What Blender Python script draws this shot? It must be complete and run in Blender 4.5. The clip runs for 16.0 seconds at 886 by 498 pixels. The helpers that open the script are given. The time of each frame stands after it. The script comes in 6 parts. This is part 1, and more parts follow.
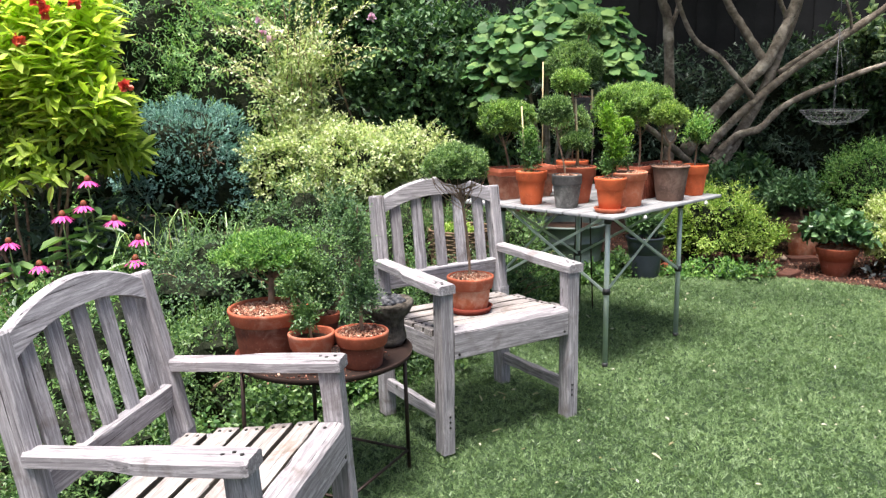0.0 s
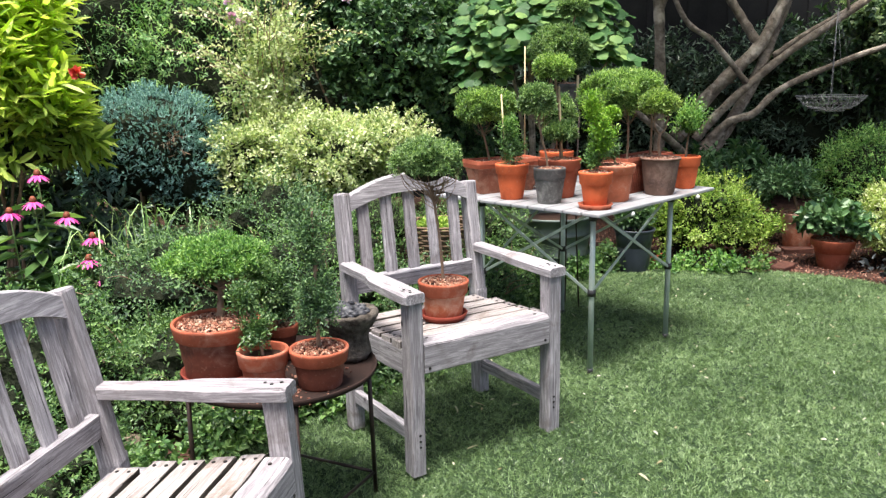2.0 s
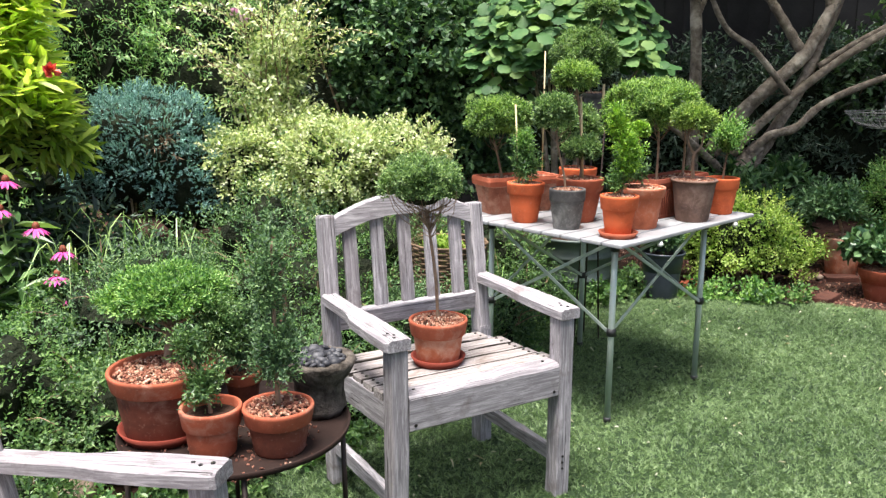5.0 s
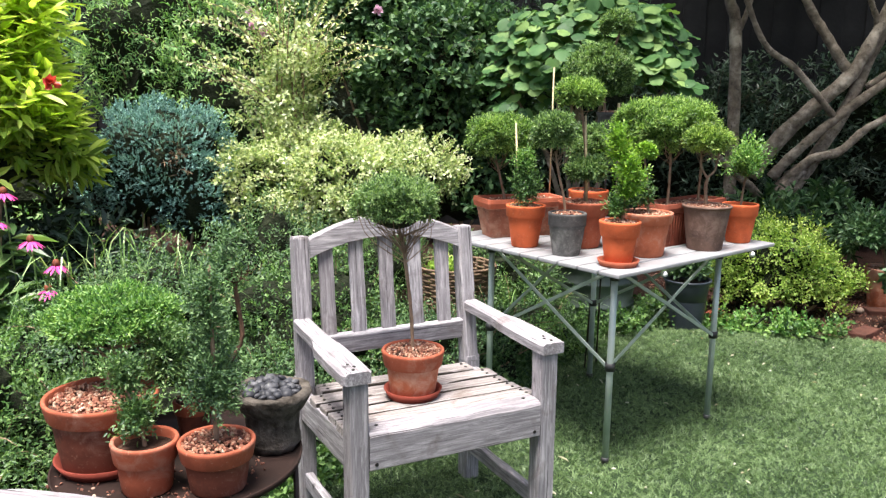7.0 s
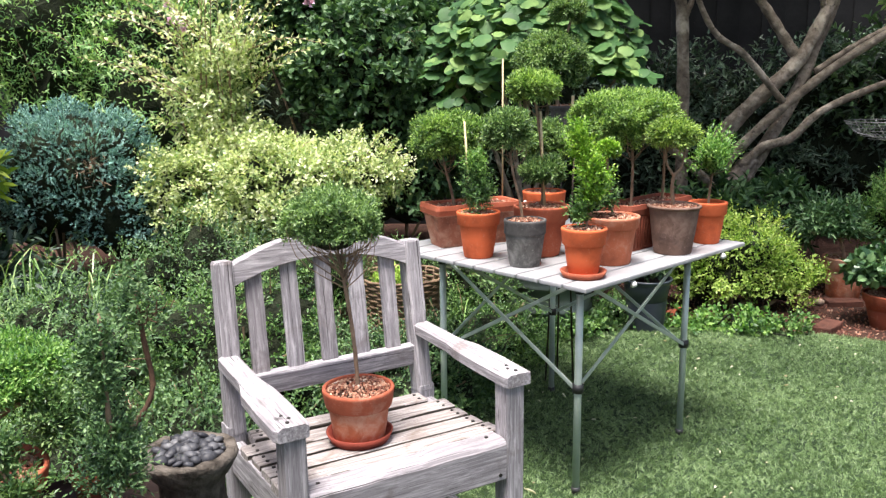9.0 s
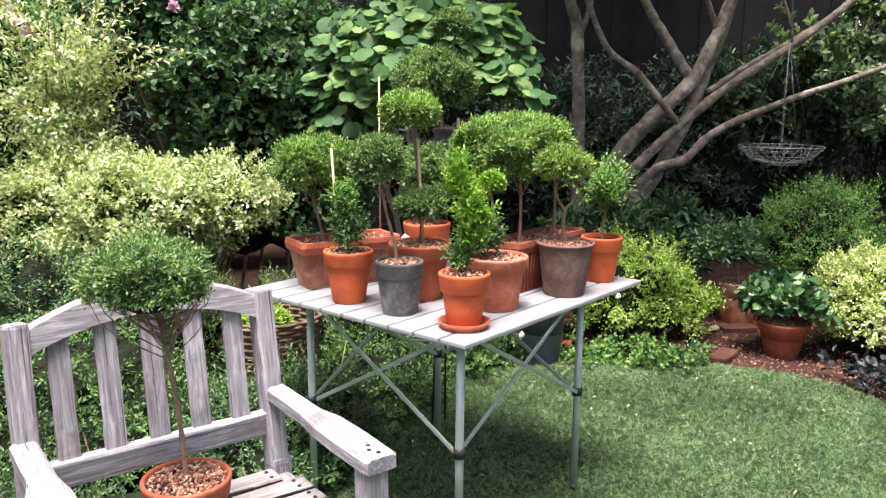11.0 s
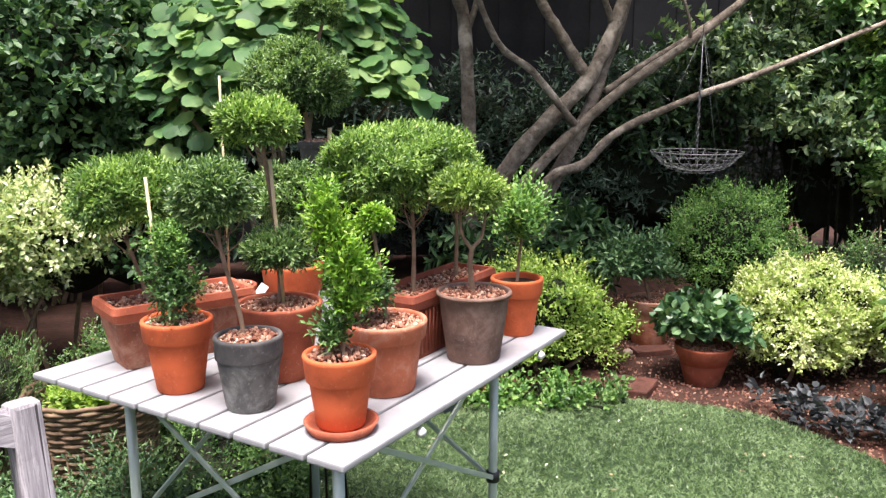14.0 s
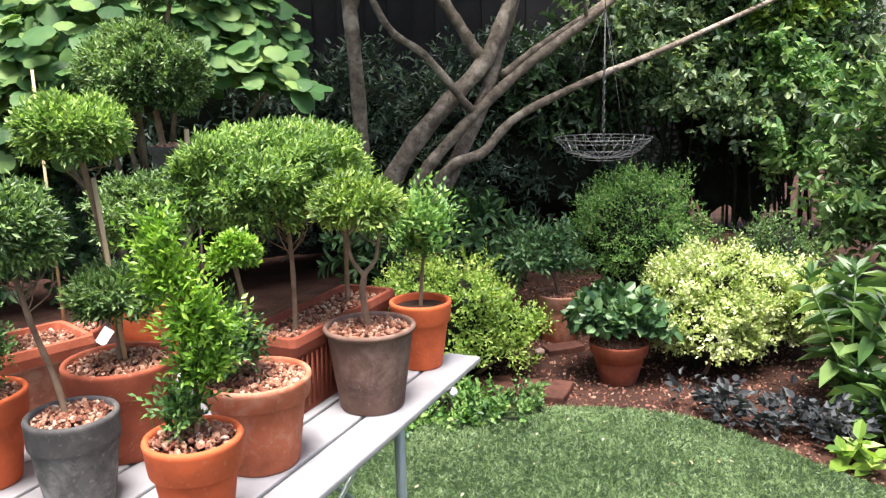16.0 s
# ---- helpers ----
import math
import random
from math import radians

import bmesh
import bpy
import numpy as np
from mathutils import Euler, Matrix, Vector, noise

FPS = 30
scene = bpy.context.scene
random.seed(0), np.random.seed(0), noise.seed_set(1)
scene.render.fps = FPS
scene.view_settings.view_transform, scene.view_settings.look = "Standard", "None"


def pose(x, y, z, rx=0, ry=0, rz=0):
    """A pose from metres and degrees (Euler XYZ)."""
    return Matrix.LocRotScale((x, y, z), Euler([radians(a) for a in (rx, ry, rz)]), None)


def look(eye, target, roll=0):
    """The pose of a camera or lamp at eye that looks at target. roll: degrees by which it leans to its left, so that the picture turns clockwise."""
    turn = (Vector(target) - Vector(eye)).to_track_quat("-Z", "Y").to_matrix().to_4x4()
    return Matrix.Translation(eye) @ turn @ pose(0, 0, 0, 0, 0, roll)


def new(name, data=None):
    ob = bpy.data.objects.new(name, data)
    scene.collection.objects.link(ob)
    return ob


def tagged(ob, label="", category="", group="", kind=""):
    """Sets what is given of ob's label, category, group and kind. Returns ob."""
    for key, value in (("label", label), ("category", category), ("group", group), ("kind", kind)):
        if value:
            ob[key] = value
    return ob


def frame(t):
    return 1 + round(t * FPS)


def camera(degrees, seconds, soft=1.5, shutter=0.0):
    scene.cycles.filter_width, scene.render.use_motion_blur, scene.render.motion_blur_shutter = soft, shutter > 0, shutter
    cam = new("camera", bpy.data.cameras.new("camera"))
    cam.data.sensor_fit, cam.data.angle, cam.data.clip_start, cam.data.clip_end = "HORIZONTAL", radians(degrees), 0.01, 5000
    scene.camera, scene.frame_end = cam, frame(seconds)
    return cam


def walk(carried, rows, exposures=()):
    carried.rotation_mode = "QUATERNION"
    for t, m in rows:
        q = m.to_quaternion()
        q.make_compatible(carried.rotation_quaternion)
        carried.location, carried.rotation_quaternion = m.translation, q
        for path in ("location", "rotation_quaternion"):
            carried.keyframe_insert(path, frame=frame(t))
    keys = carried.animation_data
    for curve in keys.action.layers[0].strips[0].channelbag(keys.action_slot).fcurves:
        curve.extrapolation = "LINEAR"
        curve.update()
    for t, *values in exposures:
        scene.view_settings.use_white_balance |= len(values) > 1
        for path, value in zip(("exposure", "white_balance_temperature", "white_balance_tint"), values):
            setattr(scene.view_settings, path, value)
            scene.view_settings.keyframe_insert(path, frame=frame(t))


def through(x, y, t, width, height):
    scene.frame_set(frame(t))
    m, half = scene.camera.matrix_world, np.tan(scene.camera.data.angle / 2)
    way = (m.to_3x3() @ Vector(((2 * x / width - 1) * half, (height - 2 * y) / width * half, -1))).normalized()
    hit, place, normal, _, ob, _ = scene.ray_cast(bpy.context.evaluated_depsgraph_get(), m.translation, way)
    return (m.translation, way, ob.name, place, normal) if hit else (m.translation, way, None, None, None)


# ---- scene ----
# ---------- camera ----------
cam = camera(57.6, 16.0, soft=1.32)
PATH = [
    (0, (0.269, 0.603, 1.222), (0.216, 2.565, 0.839), -1.0),
    (0.5, (0.214, 0.668, 1.23), (0.219, 2.63, 0.841), -1.4),
    (1, (0.209, 0.724, 1.232), (0.249, 2.684, 0.839), -1.6),
    (1.5, (0.256, 0.786, 1.236), (0.275, 2.744, 0.826), -1.5),
    (2, (0.337, 0.85, 1.243), (0.304, 2.804, 0.817), -1.1),
    (2.5, (0.411, 0.913, 1.237), (0.307, 2.865, 0.813), -0.8),
    (3, (0.45, 0.958, 1.237), (0.304, 2.906, 0.807), -0.6),
    (3.5, (0.424, 1.054, 1.238), (0.297, 3.004, 0.811), -0.6),
    (4, (0.372, 1.147, 1.246), (0.284, 3.1, 0.823), -0.5),
    (4.2, (0.355, 1.164, 1.253), (0.28, 3.116, 0.823), -0.5),
    (6.3, (0.629, 1.343, 1.259), (0.405, 3.291, 0.865), 1.0),
    (6.5, (0.641, 1.351, 1.255), (0.401, 3.298, 0.864), 0.9),
    (7, (0.629, 1.401, 1.255), (0.399, 3.351, 0.874), 0.7),
    (7.5, (0.578, 1.502, 1.262), (0.398, 3.458, 0.887), 0.3),
    (8, (0.528, 1.587, 1.264), (0.397, 3.545, 0.878), -0.5),
    (8.2, (0.521, 1.615, 1.263), (0.403, 3.573, 0.871), -0.8),
    (10.3, (0.755, 1.867, 1.28), (0.742, 3.827, 0.88), 1.3),
    (10.5, (0.741, 1.911, 1.284), (0.774, 3.871, 0.89), 1.1),
    (11, (0.699, 2.024, 1.302), (0.837, 3.984, 0.927), 0.4),
    (11.5, (0.669, 2.104, 1.299), (0.872, 4.057, 0.919), -0.3),
    (12, (0.699, 2.194, 1.299), (0.926, 4.144, 0.915), -0.2),
    (12.5, (0.766, 2.328, 1.31), (1.023, 4.278, 0.951), 0.5),
    (13, (0.795, 2.422, 1.304), (1.075, 4.368, 0.937), 0.9),
    (13.5, (0.795, 2.529, 1.31), (1.119, 4.466, 0.931), 0.3),
    (14, (0.786, 2.645, 1.314), (1.201, 4.565, 0.938), -0.0),
    (14.5, (0.77, 2.741, 1.322), (1.291, 4.637, 0.957), -0.7),
    (15, (0.771, 2.786, 1.317), (1.35, 4.665, 0.949), -1.2),
    (15.5, (0.807, 2.868, 1.315), (1.432, 4.725, 0.918), -1.2),
    (16, (0.887, 2.971, 1.325), (1.537, 4.816, 0.91), -1.4),
]
walk(cam, [(t, look(eye, target, roll)) for t, eye, target, roll in PATH], exposures=[(0, 1.14, 6500, 11), (8, 1.18, 6500, 12), (11, 1.22, 6500, 17), (13.5, 1.27, 6500, 19), (16, 1.34, 6500, 15)])

# ---------- world, sun ----------
world = bpy.data.worlds.new("sky")
scene.world = world
world.use_nodes = True
wn = world.node_tree.nodes
sky = wn.new("ShaderNodeTexSky")
sky.sky_type = "NISHITA"
sky.sun_disc = False
sky.sun_elevation = radians(76)
sky.sun_rotation = radians(203)
sky.air_density, sky.dust_density, sky.ozone_density = 1.0, 5.0, 1.0
wn["Background"].inputs["Strength"].default_value = 0.105
world.node_tree.links.new(sky.outputs["Color"], wn["Background"].inputs["Color"])
sun_data = bpy.data.lights.new("sun", "SUN")
sun_data.energy, sun_data.angle, sun_data.color = 4.9, radians(24), (1.0, 0.965, 0.92)
sun = new("sun", sun_data)
sun.matrix_world = look((-0.4, 1.8, 6.2), (0.2, 3.2, 0.0))

# ---------- small tools ----------
RNG = np.random.default_rng(7)


class Geo:
    """Gathers vertices and faces of one mesh."""

    def __init__(self):
        self.v, self.f, self.m, self.n = [], [], [], 0

    def add(self, verts, faces, slot=0):
        verts = np.asarray(verts, float).reshape(-1, 3)
        faces = np.asarray(faces, np.int64)
        self.v.append(verts)
        self.f.append(faces + self.n)
        self.m.append(slot)
        self.n += len(verts)
        return self

    def mesh(self, name, mats, smooth=False):
        me = bpy.data.meshes.new(name)
        v = np.concatenate(self.v)
        me.vertices.add(len(v))
        me.vertices.foreach_set("co", v.astype(np.float32).ravel())
        loops = np.concatenate([f.ravel() for f in self.f])
        sizes = np.concatenate([np.full(len(f), f.shape[1]) for f in self.f])
        slots = np.concatenate([np.full(len(f), s) for f, s in zip(self.f, self.m)])
        me.loops.add(len(loops))
        me.loops.foreach_set("vertex_index", loops.astype(np.int32))
        me.polygons.add(len(sizes))
        me.polygons.foreach_set("loop_start", (np.cumsum(sizes) - sizes).astype(np.int32))
        me.polygons.foreach_set("material_index", slots.astype(np.int32))
        me.polygons.foreach_set("use_smooth", np.full(len(sizes), smooth))
        for m in mats if isinstance(mats, (list, tuple)) else [mats]:
            me.materials.append(m)
        me.update(calc_edges=True)
        return me


def thing(name, at=(0, 0, 0), label="", category="", group="", rz=0, kind="", rx=0):
    ob = new(name)
    ob.empty_display_size = 0.05
    ob.matrix_world = pose(*at, rx, 0, rz)
    return tagged(ob, label, category, group, kind)


def part(name, me, material, parent, label="", m=None):
    """One mesh object under a thing; me is a mesh, a bmesh or a Geo, in the parent's own axes."""
    if isinstance(me, Geo):
        me = me.mesh(name, material)
    elif isinstance(me, bmesh.types.BMesh):
        bm, me = me, bpy.data.meshes.new(name)
        bm.to_mesh(me)
        bm.free()
        me.materials.append(material)
    ob = new(name, me)
    ob.parent = parent
    ob.matrix_basis = m or Matrix()
    return tagged(ob, label)


def unit(a):
    return a / np.maximum(np.linalg.norm(a, axis=-1, keepdims=True), 1e-9)


def rand_dirs(n, rng=RNG):
    return unit(rng.normal(size=(n, 3)))


def leaves(P, A, N, L, W, oval=False, fold=0.15, bend=0.0):
    """Leaves from bases P along A with upper sides N: verts and faces."""
    A = unit(A)
    S = unit(np.cross(A, N))
    N = np.cross(S, A)
    L, W = np.reshape(L, (-1, 1)) * np.ones((len(P), 1)), np.reshape(W, (-1, 1)) * np.ones((len(P), 1))
    tip = P + A * L - N * L * bend
    if not oval:
        mid = P + A * L * 0.48 + N * W * fold
        V = np.stack([P, mid + S * W / 2, tip, mid - S * W / 2], 1)
        F = np.arange(len(P) * 4).reshape(-1, 4)
        return V.reshape(-1, 3), F
    a, b = P + A * L * 0.25 + N * W * fold, P + A * L * 0.68 + N * (W * fold - L * bend * 0.4)
    V = np.stack([P, a + S * W * 0.42, b + S * W * 0.42, tip, b - S * W * 0.42, a - S * W * 0.42], 1)
    k = np.arange(len(P))[:, None] * 6
    F = np.concatenate([k + [0, 1, 2, 3], k + [0, 3, 4, 5]])
    return V.reshape(-1, 3), F


def sprigs(P, D, length, m, leaf, width, angle=0.9, oval=False, fold=0.15, bend=0.0, up=0.3, rng=RNG, pair=False):
    """m leaves along each of the sprigs that start at P along D."""
    n = len(P)
    D = unit(D)
    side = unit(np.cross(D, unit(rng.normal(size=(n, 3)))))
    other = np.cross(D, side)
    length = np.reshape(length, (-1, 1)) * np.ones((n, 1))
    k = np.arange(m)
    t = (k + 0.6 + rng.uniform(-0.3, 0.3, (n, m))) / m
    if pair:
        phi = (k % 2) * np.pi + (k // 2) * 1.57 + rng.uniform(-0.4, 0.4, (n, m))
    else:
        phi = k * 2.4 + rng.uniform(-0.5, 0.5, (n, m))
    ang = angle * (1.15 - 0.45 * t) + rng.uniform(-0.2, 0.2, (n, m))
    out = side[:, None] * np.cos(phi)[..., None] + other[:, None] * np.sin(phi)[..., None]
    A = D[:, None] * np.cos(ang)[..., None] + out * np.sin(ang)[..., None]
    B = P[:, None] + D[:, None] * (length * t)[..., None]
    N = D[:, None] * 0.8 + np.array([0, 0, up + 0.4]) + rng.normal(size=(n, m, 3)) * 0.3
    size = leaf * rng.uniform(0.65, 1.2, (n, m)) * (1.1 - 0.35 * t)
    return leaves(B.reshape(-1, 3), A.reshape(-1, 3), N.reshape(-1, 3), size.ravel(), size.ravel() * width / leaf, oval, fold, bend)


def lumps(D, amount, rng, n=7, freq=3.2):
    w, ph = rng.normal(size=(n, 3)) * freq, rng.uniform(0, 6.28, n)
    return 1 + amount * np.sin(D @ w.T + ph).sum(1) / math.sqrt(n)


def shell(c, r, n, lump=0.12, zmin=-0.5, depth=0.35, seed=1, freq=3.2, top=0.0, square=0.0):
    """Points on and just under a lumpy ellipsoid, with its outward directions."""
    rng = np.random.default_rng(seed)
    D = rand_dirs(int(n * 2.2), rng)
    D = D[D[:, 2] > zmin][:n]
    if top:
        D = unit(D + [0, 0, top])
    f = lumps(D, lump, np.random.default_rng(seed + 1000), freq=freq) * (1 - depth * rng.uniform(0, 1, len(D)) ** 2)
    if square:
        f = f / (np.abs(D) ** square).sum(1) ** (1 / square)
    P = np.array(c) + D * np.array(r) * f[:, None]
    return P, unit(D / np.array(r))


def knobbed(P, O, c, r, size, height, seed):
    """Pushes shell points out into rounded tufts about size wide, and turns their directions to suit."""
    rng = np.random.default_rng(seed + 500)
    r = np.array(r, float)
    mean = float(r.mean())
    k = int(min(900, max(12, 3.2 * (mean / size) ** 2)))
    C = rand_dirs(k, rng)
    D = unit((P - np.array(c)) / r)
    near = D @ C.T
    j = near.argmax(1)
    reach = 1.9 / math.sqrt(k)
    q = np.clip(np.arccos(np.clip(near[np.arange(len(D)), j], -1, 1)) / reach, 0, 1.4)
    lift = height * rng.uniform(0.5, 1.35, k)[j]
    P = P + O * (lift * (0.75 - q ** 2))[:, None]
    return P, unit(O + (D - C[j]) / reach * 0.75)


# A solid inside the foliage; its dark colour imitates the shade there.
def core(c, r, seed, lump=0.12, scale=0.72, freq=3.2, zmin=None, sub=3):
    bm = bmesh.new()
    bmesh.ops.create_icosphere(bm, subdivisions=sub, radius=1)
    D = np.array([v.co[:] for v in bm.verts])
    F = np.array([[v.index for v in f.verts] for f in bm.faces])
    bm.free()
    f = lumps(D, lump, np.random.default_rng(seed + 1000), freq=freq) * scale
    V = np.array(c) + D * np.array(r) * f[:, None]
    return V, F


def tube(pts, radii, seg=8, cap=True):
    """Verts and quads of a tapered tube along pts."""
    pts = np.array(pts, float)
    radii = np.ones(len(pts)) * np.array(radii)
    T = unit(np.gradient(pts, axis=0))
    ref = np.array([0.31, 0.17, 0.93]) if abs(T[0][2]) < 0.8 else np.array([0.9, 0.3, 0.1])
    a = unit(np.cross(T, ref))
    b = np.cross(T, a)
    w = np.linspace(0, 2 * np.pi, seg, endpoint=False)
    V = pts[:, None] + radii[:, None, None] * (a[:, None] * np.cos(w)[None, :, None] + b[:, None] * np.sin(w)[None, :, None])
    F = []
    for i in range(len(pts) - 1):
        for j in range(seg):
            k = (j + 1) % seg
            F.append([i * seg + j, i * seg + k, (i + 1) * seg + k, (i + 1) * seg + j])
    V = V.reshape(-1, 3)
    if cap:
        n = len(V)
        V = np.concatenate([V, pts[:1], pts[-1:]])
        last = (len(pts) - 1) * seg
        for j in range(0, seg, 2):
            F.append([n, (j + 2) % seg, j + 1, j])
            F.append([n + 1, last + j, last + j + 1, last + (j + 2) % seg])
    return V, np.array(F)


def smooth_line(pts, n=24):
    """A Catmull-Rom line through pts."""
    p = np.array(pts, float)
    p = np.concatenate([2 * p[:1] - p[1:2], p, 2 * p[-1:] - p[-2:-1]])
    out = []
    k = len(p) - 3
    for s in np.linspace(0, k - 1e-6, n):
        i, u = int(s), s - int(s)
        a, b, c, d = p[i:i + 4]
        out.append(0.5 * (2 * b + (c - a) * u + (2 * a - 5 * b + 4 * c - d) * u * u + (3 * b - a - 3 * c + d) * u ** 3))
    return np.array(out)


def lathe(profile, seg=40, wob=0.0, seed=0):
    """Turned body from (radius, height) pairs."""
    w = np.linspace(0, 2 * np.pi, seg, endpoint=False)
    V = np.array([[r * math.cos(a), r * math.sin(a), z] for r, z in profile for a in w])
    F = [[i * seg + j, i * seg + (j + 1) % seg, (i + 1) * seg + (j + 1) % seg, (i + 1) * seg + j] for i in range(len(profile) - 1) for j in range(seg)]
    return V, np.array(F)


def plank_mesh(length, width, thick, bevel=0.004, wear=0.0015, seed=0, cuts=6):
    """A worn board along x, centred."""
    rng = random.Random(seed)
    bm = bmesh.new()
    bmesh.ops.create_cube(bm, size=1)
    bmesh.ops.scale(bm, vec=(length, width, thick), verts=bm.verts)
    bmesh.ops.bevel(bm, geom=bm.edges[:], offset=bevel, segments=2, affect="EDGES", profile=0.6)
    long_edges = [e for e in bm.edges if abs(e.verts[0].co.x - e.verts[1].co.x) > length * 0.5]
    bmesh.ops.subdivide_edges(bm, edges=long_edges, cuts=cuts)
    for v in bm.verts:
        v.co += Vector((rng.uniform(-1, 1), rng.uniform(-1, 1), rng.uniform(-1, 1))) * wear
    return bm


def board(name, p, q, width, thick, material, parent, label="", up=(0, 0, 1), seed=0, bevel=0.004, wear=0.0012):
    """A board from p to q whose thickness points along up."""
    p, q = Vector(p), Vector(q)
    x = (q - p).normalized()
    y = Vector(up).cross(x).normalized()
    z = x.cross(y)
    m = Matrix.Translation((p + q) / 2) @ Matrix((x, y, z)).transposed().to_4x4()
    return part(name, plank_mesh((q - p).length, width, thick, bevel, wear, seed), material, parent, label, m)


def rod(name, pts, r, material, parent, label="", seg=10):
    me = Geo().add(*tube(pts, r, seg)).mesh(name, material, True)
    return part(name, me, material, parent, label)

# ---------- materials ----------
class Nodes:
    def __init__(self, name):
        self.mat = bpy.data.materials.new(name)
        self.mat.use_nodes = True
        self.t = self.mat.node_tree
        self.b = self.t.nodes["Principled BSDF"]
        self.out = self.t.nodes["Material Output"]

    def n(self, kind, **kw):
        node = self.t.nodes.new(kind)
        for k, v in kw.items():
            if k in node.inputs:
                node.inputs[k].default_value = v
        return node

    def link(self, a, b):
        self.t.links.new(a, b)

    def coord(self, scale=(1, 1, 1), kind="Object"):
        c = self.n("ShaderNodeTexCoord")
        m = self.n("ShaderNodeMapping")
        m.inputs["Scale"].default_value = scale
        self.link(c.outputs[kind], m.inputs["Vector"])
        return m.outputs["Vector"]

    def shift(self, vec):
        """Shifts a pattern by a random amount for each object."""
        o = self.n("ShaderNodeObjectInfo")
        a = self.n("ShaderNodeVectorMath")
        a.operation = "MULTIPLY_ADD"
        self.link(o.outputs["Random"], a.inputs[0])
        a.inputs[1].default_value = (17.0, 31.0, 23.0)
        self.link(vec, a.inputs[2])
        return a.outputs[0]

    def noise(self, vec, scale, detail=4, rough=0.55, dist=0.0):
        x = self.n("ShaderNodeTexNoise", Scale=scale, Detail=detail, Roughness=rough, Distortion=dist)
        self.link(vec, x.inputs["Vector"])
        return x.outputs["Fac"]

    def ramp(self, fac, stops):
        r = self.n("ShaderNodeValToRGB")
        e = r.color_ramp.elements
        while len(e) < len(stops):
            e.new(0.5)
        for el, (p, c) in zip(e, stops):
            el.position = p
            el.color = (*c, 1) if len(c) == 3 else c
        self.link(fac, r.inputs["Fac"])
        return r.outputs["Color"]

    def mix(self, fac, a, b, mode="MIX"):
        x = self.n("ShaderNodeMix")
        x.data_type, x.blend_type = "RGBA", mode
        for s, v in ((0, fac), (6, a), (7, b)):
            if isinstance(v, (int, float)):
                x.inputs[s].default_value = v
            elif isinstance(v, tuple):
                x.inputs[s].default_value = (*v, 1)
            else:
                self.link(v, x.inputs[s])
        return x.outputs[2]

    def bump(self, height, strength=0.4, dist=0.002):
        x = self.n("ShaderNodeBump", Strength=strength, Distance=dist)
        self.link(height, x.inputs["Height"])
        self.link(x.outputs["Normal"], self.b.inputs["Normal"])

    def base(self, c):
        if isinstance(c, tuple):
            self.b.inputs["Base Color"].default_value = (*c, 1)
        else:
            self.link(c, self.b.inputs["Base Color"])

    def set(self, rough=0.6, metal=0.0, spec=0.5):
        self.b.inputs["Roughness"].default_value = rough
        self.b.inputs["Metallic"].default_value = metal
        self.b.inputs["Specular IOR Level"].default_value = spec
        return self


def leaf_mat(name, stops, through=0.3, rough=0.42, tint=(1.0, 1.08, 0.55), spec=0.5, scale=6.0):
    """Leaf colours vary leaf by leaf and in patches."""
    stops = [(p, (c[0], c[1], min(1.0, c[2] * 1.3))) for p, c in stops]
    n = Nodes(name).set(rough, 0, spec)
    g = n.n("ShaderNodeNewGeometry")
    v = n.coord()
    patch = n.noise(v, scale, 2)
    a = n.n("ShaderNodeMath")
    a.operation = "MULTIPLY_ADD"
    n.link(g.outputs["Random Per Island"], a.inputs[0])
    a.inputs[1].default_value = 0.72
    s = n.n("ShaderNodeMath")
    s.operation = "MULTIPLY_ADD"
    n.link(patch, s.inputs[0])
    s.inputs[1].default_value, s.inputs[2].default_value = 0.9, -0.31
    n.link(s.outputs[0], a.inputs[2])
    col = n.ramp(a.outputs[0], stops)
    n.base(col)
    t = n.n("ShaderNodeBsdfTranslucent")
    n.link(n.mix(1.0, col, tint, "MULTIPLY"), t.inputs["Color"])
    m = n.n("ShaderNodeMixShader", Fac=through)
    n.link(n.b.outputs[0], m.inputs[1])
    n.link(t.outputs[0], m.inputs[2])
    n.link(m.outputs[0], n.out.inputs["Surface"])
    return n.mat


def greens(d, m, l, a=0.12, b=0.46, c=0.88):
    return [(a, d), (b, m), (c, l)]


def terracotta(name, main, pale, lime=0.35, dark=(0.2, 0.07, 0.035), grime=0.65):
    """Fired clay with lime bloom in patches and rubbed streaks, and dark damp stains."""
    n = Nodes(name).set(0.85, 0, 0.25)
    v = n.shift(n.coord())
    c = n.ramp(n.noise(v, 14, 6, 0.62), [(0.3, tuple(x * 0.68 for x in main)), (0.5, main), (0.72, tuple(min(1, x * 1.15) for x in main))])
    bloom = n.mix(0.5, n.noise(v, 22, 7, 0.72, 0.8), n.noise(v, 7, 3))
    c = n.mix(n.ramp(bloom, [(0.66 - lime * 0.34, (0, 0, 0)), (0.8 - lime * 0.3, (0.85, 0.85, 0.85))]), c, pale)
    c = n.mix(n.ramp(n.noise(v, 8, 6, 0.66, 0.4), [(0.54, (0, 0, 0)), (0.68, (grime, grime, grime))]), c, dark)
    c = n.mix(n.ramp(n.noise(v, 130, 2), [(0.62, (0, 0, 0)), (0.74, (0.4, 0.4, 0.4))]), c, pale)
    n.base(c)
    n.bump(n.mix(0.5, n.noise(v, 220, 3), n.noise(v, 30, 3)), 0.3, 0.0015)
    return n.mat


